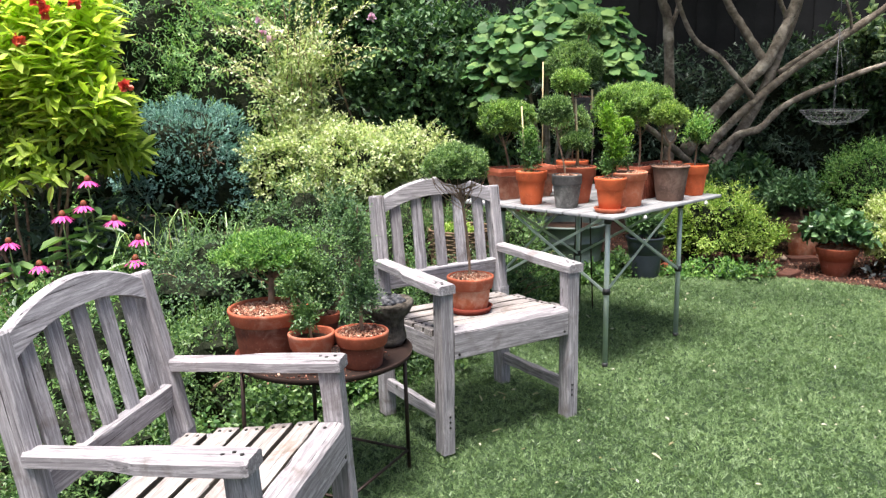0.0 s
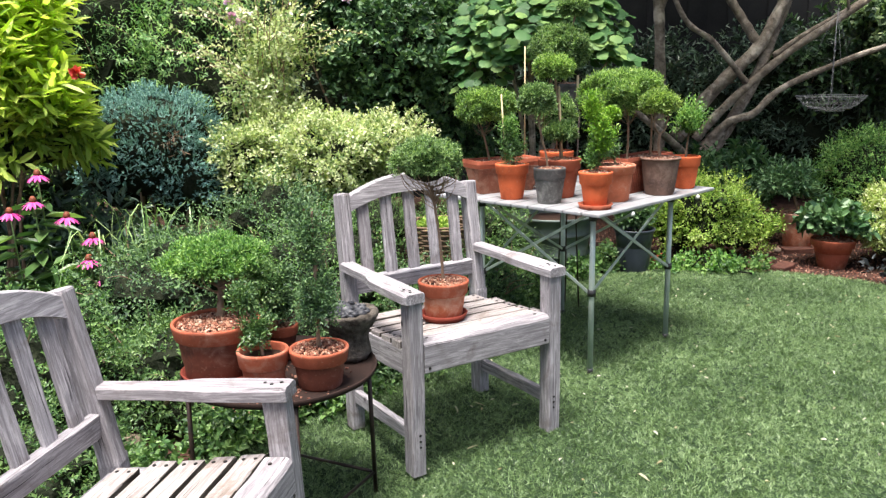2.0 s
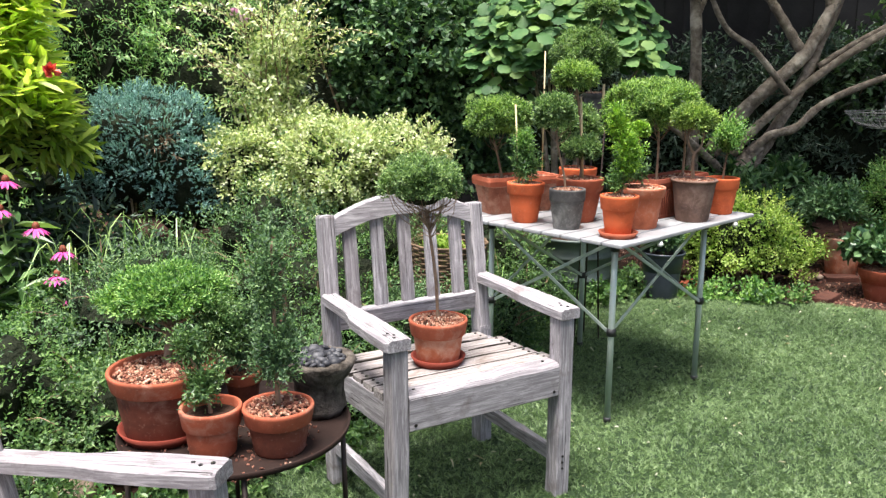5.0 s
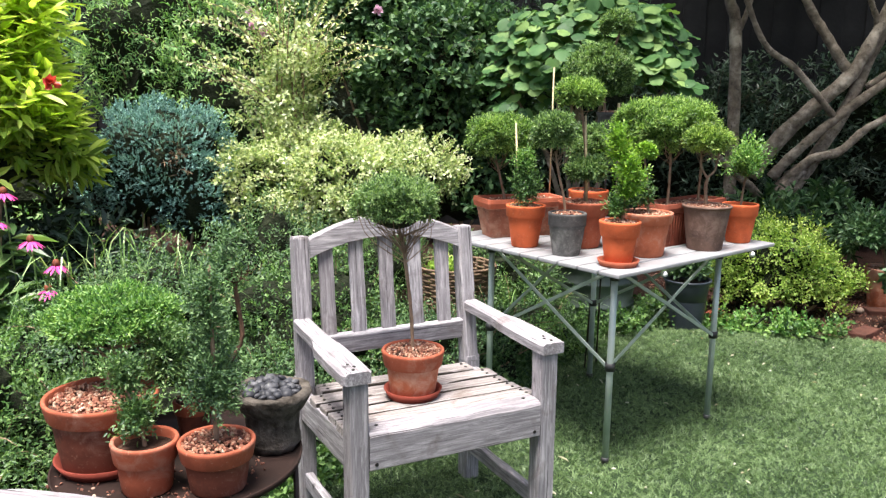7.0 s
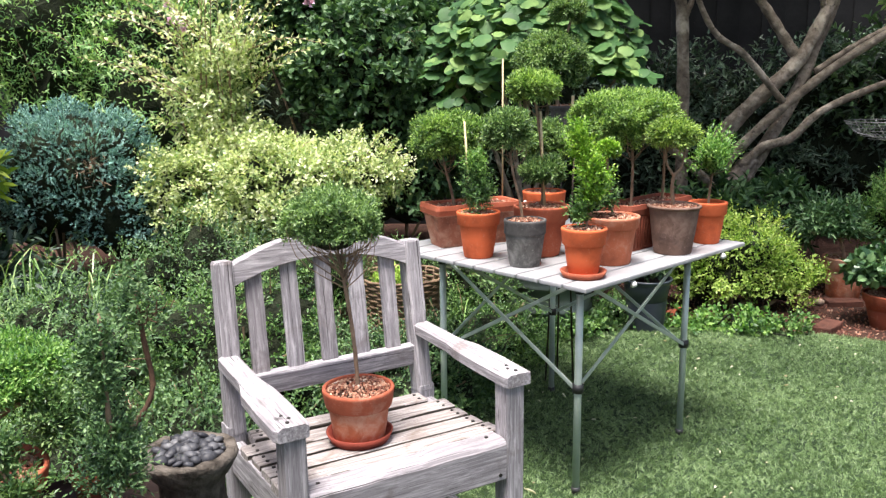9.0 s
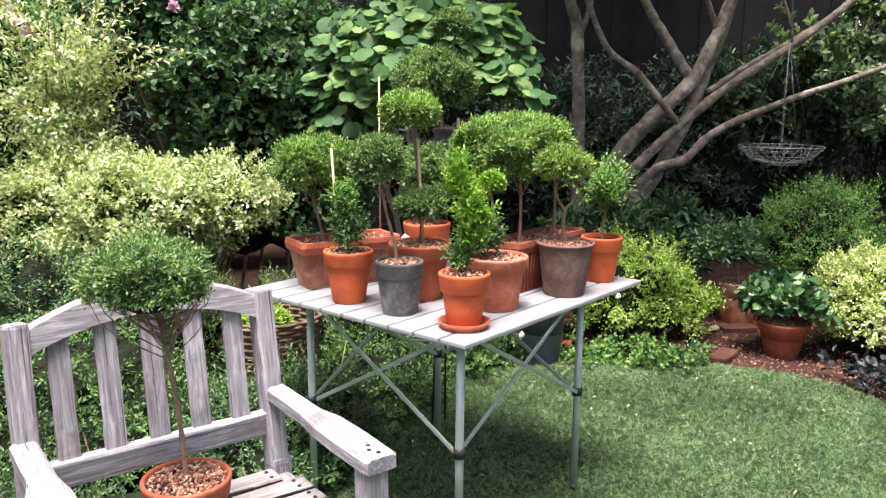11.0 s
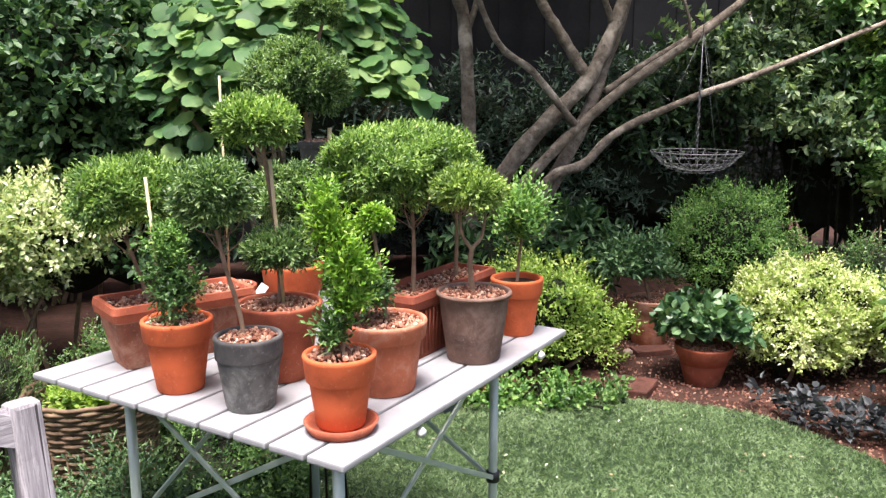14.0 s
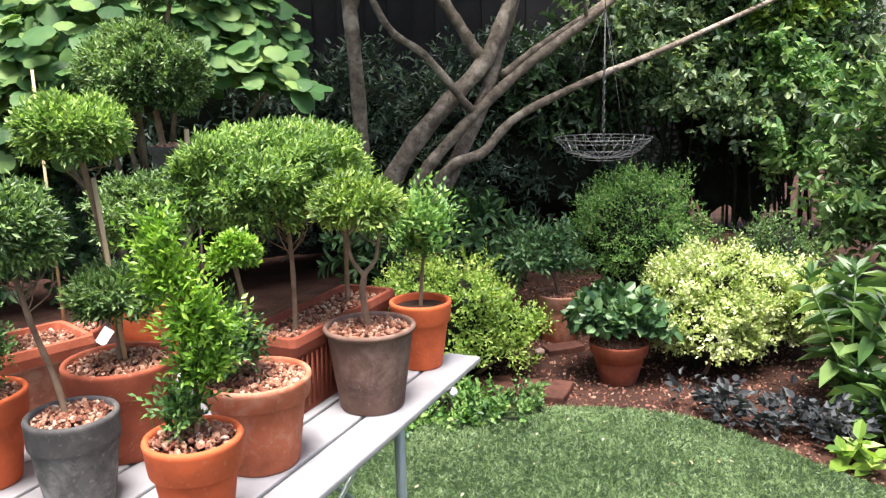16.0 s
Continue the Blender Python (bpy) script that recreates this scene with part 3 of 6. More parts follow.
def pebbles(P, size, rng, flat=0.6, level=False):
    n = len(P)
    q = rng.normal(size=(n, 4))
    if level:
        q[:, 1:3] *= 0.15
    q /= np.linalg.norm(q, axis=1, keepdims=True)
    w, x, y, z = q.T
    R = np.stack([1 - 2 * (y * y + z * z), 2 * (x * y - w * z), 2 * (x * z + w * y), 2 * (x * y + w * z), 1 - 2 * (x * x + z * z), 2 * (y * z - w * x), 2 * (x * z - w * y), 2 * (y * z + w * x), 1 - 2 * (x * x + y * y)], 1).reshape(-1, 3, 3)
    sc = rng.uniform(0.6, 1.25, (n, 3)) * np.reshape(size, (-1, 1))
    sc[:, 2] *= flat
    V = np.einsum("nij,nkj->nki", R, ICO_V[None] * sc[:, None]) + P[:, None]
    F = (np.arange(n)[:, None, None] * len(ICO_V) + ICO_F[None]).reshape(-1, 3)
    return V.reshape(-1, 3), F


rng = np.random.default_rng(13)
P = np.stack([rng.uniform(1.4, 4.2, 24000), rng.uniform(4.8, 7.6, 24000), np.full(24000, -0.027)], 1)
P[:, 2] += rise(P[:, 0], P[:, 1])
P = P[~inside(P, rim)][:11500]
V, F = pebbles(P, rng.uniform(0.0028, 0.0105, len(P)), rng, 0.45)
tagged(new("bed_gravel", Geo().add(V, F).mesh("bed_gravel", M_MULCHBITS)), "reddish-brown bark and gravel mulch on the bed", "gravel", kind="stuff")

# dark fence that closes the garden behind the planting
fence_back = thing("fence_back", (0, 9.3, 0), "black-stained wooden fence behind the tree", "fence", kind="structure")
for i in range(58):
    x = -6.0 + i * 0.2
    part("plank", plank_mesh(2.6, 0.206, 0.022, 0.003, 0.0, i, 1), M_FENCE, fence_back, "", pose(x, 0.024 * (i % 2), 1.27, 0, 90, 90))

# ---------- planting ----------
def bush(name, at, blobs, mat, label, category="shrub", n=9000, m=5, length=0.07, size=(0.022, 0.013), seed=1, lump=0.14, zmin=-0.55,
         depth=0.4, jitter=0.55, up=0.35, oval=False, with_core=True, angle=0.9, stems=7, freq=3.2, bend=0.0, group="", core_scale=0.7, shoots=0, shoot=0.3, stick=M_STEM, knob=0.075, tall=0.75):
    """A shrub of many leafy sprigs over one or more rounded masses given as (centre, radii, share)."""
    rng = np.random.default_rng(seed)
    root = thing(name, (at[0], at[1], rise(at[0], at[1])), label, category, group)
    geo, inner = Geo(), Geo()
    total = sum(b[2] for b in blobs)
    for i, (c, r, share) in enumerate(blobs):
        k = max(20, int(n * share / total / m))
        P, O = shell(c, r, k, lump, zmin, depth, seed * 31 + i, freq)
        if knob:
            P, O = knobbed(P, O, c, r, knob, knob * tall, seed * 31 + i)
        D = unit(O + rng.normal(size=O.shape) * jitter + [0, 0, up])
        ln = length * rng.uniform(0.6, 1.3, len(P))
        geo.add(*sprigs(P - D * ln[:, None] * 0.6, D, ln, m, size[0], size[1], angle, oval, 0.15, bend, 0.3, rng))
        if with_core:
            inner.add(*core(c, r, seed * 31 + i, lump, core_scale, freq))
    sticks = Geo()
    for j in range(stems):
        c, r, _ = blobs[j % len(blobs)]
        d = rand_dirs(1, rng)[0]
        end = np.array(c) + d * np.array(r) * 0.7
        end[2] = max(end[2], c[2])
        foot = np.array([c[0] * 0.5 + rng.uniform(-0.08, 0.08), c[1] * 0.5 + rng.uniform(-0.08, 0.08), -0.03])
        sticks.add(*tube(smooth_line([foot, (foot * 0.4 + end * 0.6) + rng.normal(size=3) * 0.04, end], 7), np.linspace(0.012, 0.004, 7), 5, False))
    # long free shoots that break the outline
    for j in range(shoots):
        c, r, _ = blobs[j % len(blobs)]
        d = unit(rand_dirs(1, rng)[0] * [1, 0.8, 0.5] + [0, -0.25, 0.55])
        s = np.array(c) + d * np.array(r) * 0.85
        e = s + unit(d + rng.normal(size=3) * 0.35 + [0, 0, 0.35]) * shoot * rng.uniform(0.6, 1.2)
        line = smooth_line([s, (s + e) / 2 + [0, 0, 0.04 * shoot], e - [0, 0, 0.12 * shoot]], 9)
        sticks.add(*tube(line, np.linspace(0.003, 0.0012, 9), 4, False))
        geo.add(*sprigs(line[:-1], np.diff(line, axis=0), np.linalg.norm(np.diff(line, axis=0), axis=1), 4, size[0], size[1], 0.95, oval, 0.15, bend, 0.3, rng))
    part("foliage", geo, mat, root)
    tagged(part("branchwork", sticks, stick, root), kind="stuff")
    # dark solid painted as the shade inside the shrub
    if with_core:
        tagged(part("shade_core", inner, M_SHADE, root), kind="stuff")
    return root


def blooms(root, places, mat, r=0.03, petals=16, name="bloom", label="", seed=1):
    """Loose double flower heads."""
    rng = np.random.default_rng(seed)
    for x, y, z in places:
        d = unit(rng.normal(size=(petals, 3)) + [0, -0.6, 0.6])
        part(name, Geo().add(*leaves(np.array([x, y, z]) + d * 0.004, d, d + rng.normal(size=d.shape) * 0.6, r * rng.uniform(0.7, 1.1, petals), r * 0.8, True, 0.3, 0.1)), mat, root, label)


# yellow-green shrub with orange flowers
fs = bush("flowering_shrub", (-2.02, 4.95), [((0.08, -0.02, 1.0), (0.4, 0.36, 0.26), 1), ((-0.42, 0, 1.05), (0.42, 0.38, 0.28), 0.8)],
          L_OLDLEAF, "leafy shrub with yellow-green young growth and orange-red flowers", n=4600, m=7, length=0.17, size=(0.11, 0.037), seed=3, oval=True, bend=0.25, lump=0.2, up=0.5, shoots=8, shoot=0.15, stems=12, knob=0.12)
rng = np.random.default_rng(33)
g = Geo()
for i, (c, r, k) in enumerate([((0.02, -0.04, 1.34), (0.42, 0.4, 0.36), 330), ((0.28, -0.1, 1.14), (0.26, 0.28, 0.25), 130), ((-0.45, -0.04, 1.34), (0.46, 0.4, 0.42), 280), ((0.0, 0.02, 1.66), (0.42, 0.38, 0.3), 190)]):
    P, O = knobbed(*shell(c, r, k, 0.2, -0.25, 0.35, 900 + i, 4), c, r, 0.13, 0.09, 900 + i)
    D = unit(O * [0.6, 0.6, 0.3] + rng.normal(size=O.shape) * 0.35 + [0, 0, 1.0])
    g.add(*sprigs(P - D * 0.08, D, 0.12 * rng.uniform(0.7, 1.3, len(P)), 7, 0.14, 0.044, 1.15, True, 0.1, 0.12, 0.9, rng))
part("young_growth", g, L_YELLOW, fs, "yellow-green lance-shaped young leaves")
blooms(fs, [(0.33, -0.45, 1.65), (0.46, -0.43, 1.69), (0.19, -0.46, 1.52), (0.66, -0.4, 1.3), (0.3, -0.46, 1.7), (0.1, -0.46, 1.72)], L_ORANGEF, 0.04, 16, label="orange-red flower cluster", seed=4)
# blue juniper
jn = bush("juniper", (-1.5, 5.75), [((0, 0, 0.84), (0.4, 0.35, 0.36), 1.2), ((-0.22, 0.05, 0.7), (0.27, 0.25, 0.3), 0.5), ((0.22, -0.02, 0.66), (0.25, 0.22, 0.28), 0.5)],
          L_JUNIPER, "dense blue-green juniper clipped into a rounded mound", n=80000, m=12, length=0.045, size=(0.016, 0.0085), seed=5, lump=0.07, freq=7, up=0.3, core_scale=0.84, depth=0.22, jitter=0.35, angle=0.5, knob=0.06, tall=0.95)
rng = np.random.default_rng(6)
P = np.array([0.24, -0.3, 0.9]) + rng.normal(size=(60, 3)) * [0.035, 0.02, 0.04]
part("dead_patch", Geo().add(*leaves(P, rand_dirs(60, rng) + [0, -0.8, 0], rand_dirs(60, rng), 0.06, 0.006)), M_STEM, jn, "brown patch of bare twigs")
# variegated shrub
bush("variegated_shrub", (-0.5, 5.85), [((0.02, -0.05, 0.72), (0.48, 0.36, 0.32), 1.3), ((0.42, 0.05, 0.78), (0.26, 0.24, 0.22), 0.4), ((-0.38, 0, 0.74), (0.3, 0.3, 0.26), 0.45)],
     L_VARIEG, "mounded shrub with cream-and-green variegated leaves", n=52000, m=11, length=0.15, size=(0.03, 0.018), seed=6, lump=0.2, freq=5, up=0.2, jitter=0.6, depth=0.35, core_scale=0.74, shoots=34, shoot=0.16, knob=0.085, tall=0.55)
bush("variegated_shrub", (-0.82, 6.0), [((0, 0, 1.15), (0.28, 0.26, 0.36), 1), ((0.02, 0, 1.42), (0.25, 0.2, 0.22), 0.4)],
     L_VARIEG, "taller open variegated shrub with arching shoots", n=5200, m=9, length=0.22, size=(0.036, 0.019), seed=61, lump=0.3, freq=5.5, up=0.3, jitter=0.7, depth=0.75, with_core=False, shoots=44, shoot=0.45, stems=16)
# dark rose bush
rb = bush("rose_bush", (-0.05, 6.6), [((-0.1, 0, 1.4), (0.48, 0.4, 0.5), 1), ((0.35, 0, 1.2), (0.36, 0.3, 0.5), 0.6), ((-0.5, 0.1, 1.75), (0.4, 0.35, 0.4), 0.5), ((0.1, 0, 0.8), (0.5, 0.35, 0.5), 0.6)],
          L_ROSEBUSH, "dark green rose bush with a few pale pink blooms", n=26000, m=7, length=0.14, size=(0.05, 0.034), seed=7, lump=0.26, freq=4.5, oval=True, bend=0.1, jitter=0.9, core_scale=0.6, shoots=30, shoot=0.3)
blooms(rb, [(-0.28, -0.42, 1.72), (-1.02, -0.5, 1.7), (-1.0, -0.52, 1.62), (-0.95, -0.5, 1.58)], L_PALEPINK, 0.035, 20, label="pale pink rose bloom", seed=5)
# feathery shrubs along the back of the left bed
bush("back_shrub", (-1.6, 7.0), [((0, 0, 1.3), (0.6, 0.4, 0.7), 1), ((-0.6, 0.1, 1.5), (0.6, 0.4, 0.7), 1), ((0.5, 0.2, 1.6), (0.5, 0.35, 0.5), 0.7), ((-0.1, -0.1, 0.6), (0.8, 0.3, 0.6), 0.7)],
     L_FEATHER, "feathery green shrub with arching shoots", n=30000, m=11, length=0.24, size=(0.055, 0.014), seed=8, lump=0.24, bend=0.2, freq=4.5, shoots=40, shoot=0.4)
bush("back_shrub", (-3.2, 6.5), [((0, 0, 1.3), (0.9, 0.5, 0.9), 1), ((0.5, -0.4, 0.6), (0.8, 0.4, 0.6), 0.6)],
     L_FEATHER, "feathery green shrub behind the flowering shrub", n=9000, m=8, length=0.2, size=(0.05, 0.016), seed=9, lump=0.2)
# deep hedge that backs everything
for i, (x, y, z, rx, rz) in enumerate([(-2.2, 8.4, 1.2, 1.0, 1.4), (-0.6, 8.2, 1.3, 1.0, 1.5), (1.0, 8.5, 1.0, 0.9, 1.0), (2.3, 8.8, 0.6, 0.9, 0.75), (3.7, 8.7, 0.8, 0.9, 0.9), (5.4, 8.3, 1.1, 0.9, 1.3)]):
    bush("hedge", (x, y), [((0, 0, z), (rx, 0.45, rz), 1)], L_DARK, "evergreen hedge with deep shade put into its leaf colours", n=8000, m=8, length=0.22, size=(0.08, 0.027), seed=20 + i, lump=0.24, freq=4, group="back hedge", oval=True, bend=0.2, shoots=22, shoot=0.35)
# small-leaved shrubs behind the chairs
COVER = [(-0.95, 4.35, 0.3, 0.42, 0.34, 0.34), (-0.35, 4.6, 0.26, 0.42, 0.36, 0.34), (-0.08, 4.92, 0.08, 0.3, 0.22, 0.2), (-0.75, 3.8, 0.14, 0.4, 0.3, 0.24), (-0.28, 4.1, 0.12, 0.36, 0.3, 0.22),
         (-1.3, 3.65, 0.2, 0.4, 0.36, 0.34), (-0.6, 5.15, 0.34, 0.5, 0.34, 0.36), (-1.05, 3.15, 0.08, 0.34, 0.3, 0.22), (0.2, 4.64, 0.1, 0.3, 0.22, 0.25), (0.6, 5.25, 0.1, 0.34, 0.22, 0.17), (0.42, 4.72, 0.13, 0.25, 0.18, 0.23), (0.42, 5.55, 0.28, 0.34, 0.25, 0.25)]
for i, (x, y, z, rx, ry, rz) in enumerate(COVER):
    bush("low_shrub", (x, y), [((0, 0, z), (rx, ry, rz), 1)], [L_COTON, L_BOX, L_COTON, L_HEDGE][i % 4], "low spreading shrub with small glossy green leaves", n=13000, m=12, length=0.12, size=(0.021, 0.0098), seed=40 + i, lump=0.24, freq=5.5, group="low shrubs behind the chairs", shoots=16, shoot=0.14)
bush("heath_mound", (-0.08, 5.12), [((0, 0, 0.44), (0.2, 0.17, 0.21), 1)], L_HEDGE, "low rounded fine-needled dark green heath", n=11000, m=14, length=0.085, size=(0.014, 0.0035), seed=77, lump=0.1, knob=0.035, up=0.8, jitter=0.4, angle=0.45)
# leafy growth under the coneflowers and the flowering shrub
for i, (x, y, z, rx, ry, rz, m_) in enumerate([(-1.55, 4.45, 0.12, 0.4, 0.2, 0.24, L_HEDGE), (-1.9, 4.3, 0.1, 0.4, 0.25, 0.24, L_ROSE), (-1.75, 3.7, 0.15, 0.4, 0.35, 0.28, L_HEDGE), (-1.9, 5.2, 0.3, 0.6, 0.3, 0.4, L_DARK), (-1.2, 5.2, 0.1, 0.4, 0.25, 0.24, L_DARK), (-0.85, 5.3, 0.1, 0.4, 0.25, 0.24, L_DARK), (-1.6, 5.35, 0.12, 0.4, 0.2, 0.3, L_DARK)]):
    bush("border_perennial", (x, y), [((0, 0, z), (rx, ry, rz), 1)], m_, "leafy green border perennial", "plant", n=2200, m=6, length=0.16, size=(0.085, 0.032), seed=600 + i, lump=0.28, freq=5, oval=True, bend=0.25, depth=0.6, jitter=0.8, up=0.6, group="perennials below the flowering shrub", core_scale=0.5)
# ferny ground cover along the lawn's edge
rng = np.random.default_rng(90)
EDGE = [(-0.15, 3.85), (0.1, 4.2), (0.35, 4.6), (0.5, 4.85), (0.62, 5.05), (0.75, 5.35), (1.0, 5.68), (1.3, 5.84), (-0.5, 3.5), (-0.75, 3.3), (1.72, 5.87), (1.95, 5.83), (2.1, 5.78), (-0.35, 3.72), (0.2, 4.75), (0.4, 5.1)]
for i, (x, y) in enumerate(EDGE):
    h = 0.13 if i < 10 or i > 12 else 0.05
    bush("ground_cover", (x, y), [((0, 0, 0.02), (0.19, 0.15, h), 1)], (L_THUJA if i in (10, 11, 12) else L_HEDGE) if i % 3 else L_BOX, "low leafy ground cover creeping over the lawn's edge", "ground cover", n=1500 if h > 0.1 else 800, m=6, length=0.07, size=(0.03, 0.02), seed=300 + i, lump=0.3, freq=6, stems=3, stick=M_SHADE, oval=True, with_core=False, depth=0.8, jitter=0.9, zmin=-0.1, group="ground cover along the lawn")
# strap-leaved clumps
for i, (x, y, h) in enumerate([(-1.15, 4.62, 0.78), (-0.95, 4.68, 0.72), (-1.36, 4.6, 0.72), (0.55, 5.55, 0.35)]):
    root = thing("strap_leaved_clump", (x, y, -0.03), "clump of arching grassy strap leaves", "plant", "strap-leaved clumps")
    g = Geo()
    for j in range(30):
        a, o = rng.uniform(0, 6.283), rng.uniform(0.12, 0.6)
        hh = h * rng.uniform(0.6, 1.15)
        line = smooth_line([(0.03 * math.cos(a), 0.03 * math.sin(a), 0), (o * 0.45 * math.cos(a), o * 0.45 * math.sin(a), hh * 0.8), (o * math.cos(a), o * math.sin(a), hh * rng.uniform(0.35, 1.0))], 8)
        wd = np.array([-math.sin(a), math.cos(a), 0]) * 0.006
        tp = np.linspace(1, 0.1, 8)[:, None]
        V = np.concatenate([line - wd * tp, line + wd * tp])
        g.add(V, [[q, q + 1, q + 9, q + 8] for q in range(7)])
    tagged(part("leaf_tuft", g, L_GRASSY, root), kind="stuff")

# right side
bush("golden_shrub", (2.08, 6.25), [((-0.03, 0, 0.26), (0.31, 0.28, 0.28), 1), ((0.18, 0.05, 0.17), (0.23, 0.22, 0.18), 0.5), ((-0.22, 0.05, 0.2), (0.22, 0.22, 0.22), 0.5)],
     L_LIME, "low lime-green mounded shrub", n=24000, m=10, length=0.13, size=(0.026, 0.014), seed=50, lump=0.2, freq=5.5, shoots=20, shoot=0.12)
bush("golden_privet", (3.33, 5.98), [((0, 0, 0.27), (0.34, 0.3, 0.24), 1), ((0.3, 0.0, 0.19), (0.3, 0.26, 0.2), 0.6), ((-0.2, -0.08, 0.18), (0.22, 0.22, 0.18), 0.4)],
     L_GOLD, "bright yellow variegated mounded shrub", n=54000, m=11, length=0.11, size=(0.024, 0.0145), seed=51, lump=0.18, freq=5.5, shoots=26, shoot=0.12, tall=0.4, core_scale=0.78)
bush("round_shrub", (3.4, 6.85), [((0, 0, 0.42), (0.4, 0.36, 0.38), 1)], L_THUJA, "rounded bushy green shrub", n=20000, m=10, length=0.12, size=(0.026, 0.011), seed=52, lump=0.14, freq=6, shoots=16, shoot=0.12)
bush("dark_shrub", (2.5, 7.15), [((0, 0, 0.34), (0.34, 0.26, 0.26), 1), ((-0.42, 0, 0.3), (0.3, 0.26, 0.24), 0.5)], L_ROSEBUSH, "dark broad-leaved evergreen shrub", n=2600, m=7, length=0.15, size=(0.085, 0.036), seed=53, oval=True, bend=0.2, shoots=14, shoot=0.2)
bush("blue_green_shrub", (4.15, 6.5), [((0, 0, 0.22), (0.26, 0.26, 0.27), 1)], L_HEDGE, "upright bushy evergreen shrub", n=9000, m=9, length=0.12, size=(0.026, 0.012), seed=58, lump=0.2, freq=5.5, shoots=12, shoot=0.15)
bush("thicket", (4.7, 8.1), [((0, 0, 1.0), (0.8, 0.35, 0.75), 1), ((-0.9, 0.2, 0.9), (0.5, 0.3, 0.6), 0.4), ((0.8, -0.3, 1.3), (0.7, 0.4, 0.9), 0.8)], L_ROSE, "tall loose thicket of drooping green shoots", n=5200, m=7, length=0.24, size=(0.075, 0.04), seed=54, oval=True, bend=0.3, with_core=False, depth=0.85, jitter=0.9, shoots=26, shoot=0.5, stems=3, stick=M_SHADE)
bush("thicket", (5.2, 8.15), [((0, 0, 1.45), (0.6, 0.5, 0.42), 1), ((-0.65, 0.3, 1.25), (0.45, 0.35, 0.34), 0.5), ((0.6, -0.2, 1.1), (0.5, 0.4, 0.4), 0.6)], L_SPRAY, "light green spreading shrub with rounded leaves", n=4200, m=7, length=0.24, size=(0.08, 0.052), seed=55, oval=True, bend=0.25, depth=0.9, jitter=0.9, with_core=False, shoots=40, shoot=0.4, stems=3, stick=M_SHADE)
bush("thicket", (5.1, 6.5), [((0, 0, 0.9), (0.5, 0.5, 0.5), 1), ((-0.2, 0, 0.45), (0.45, 0.4, 0.4), 0.7)], L_HEDGE, "tall loose green shrub at the bed's far side", n=5500, m=7, length=0.22, size=(0.08, 0.04), seed=59, oval=True, bend=0.3, depth=0.8, jitter=0.9, with_core=False, shoots=20, shoot=0.35, stems=4)
for i, (x, y, h) in enumerate([(3.42, 5.3, 0.5), (3.6, 5.45, 0.58), (3.5, 5.1, 0.4), (3.75, 5.25, 0.55), (3.3, 5.05, 0.22)]):
    root = thing("leafy_perennial", (x, y, -0.03), "upright perennial with broad pointed green leaves", "plant", "perennials at the bed's edge")
    rng = np.random.default_rng(560 + i)
    for j in range(4):
        e = np.array([rng.uniform(-0.14, 0.14), rng.uniform(-0.14, 0.14), h * rng.uniform(0.75, 1.1)])
        line = smooth_line([(0, 0, 0), e * [0.4, 0.4, 0.55], e], 7)
        rod("stalk", line, 0.005, L_GRASSY, root, "", 6)
        V, F = sprigs(line[1:-1], np.diff(line, axis=0)[1:], 0.05, 4, 0.16, 0.058, 1.2, True, 0.12, 0.5, 0.5, rng)
        W, G = sprigs(line[-1:], np.array([[0, 0, 1.0]]), 0.03, 6, 0.11, 0.04, 0.7, True, 0.12, 0.25, 0.5, rng)
        tagged(part("leaf_spray", Geo().add(V, F).add(W, G), L_HEDGE, root), kind="stuff")
root = thing("leafy_perennial", (3.07, 4.92, -0.03), "small bright broad-leaved plant", "plant")
rng = np.random.default_rng(57)
V, F = sprigs(np.array([[0, 0, 0.02], [0.03, 0.02, 0.0], [-0.03, 0, 0.0], [0.0, -0.04, 0]]), np.array([[0, 0, 1.0], [0.5, 0.3, 1], [-0.5, 0, 1], [0, -0.5, 1]]), 0.09, 8, 0.095, 0.055, 1.0, True, 0.12, 0.3, 0.5, rng)
tagged(part("leaf_spray", Geo().add(V, F), L_LIME, root), kind="stuff")
# small thuja mound beside the coneflowers, and a mulched gap behind the tray table
bush("thuja", (-1.3, 4.25), [((0, 0, 0.24), (0.17, 0.16, 0.2), 1)], L_THUJA, "small bright green mounded thuja", n=7000, m=10, length=0.08, size=(0.02, 0.007), seed=70, lump=0.2, freq=6, stems=3)
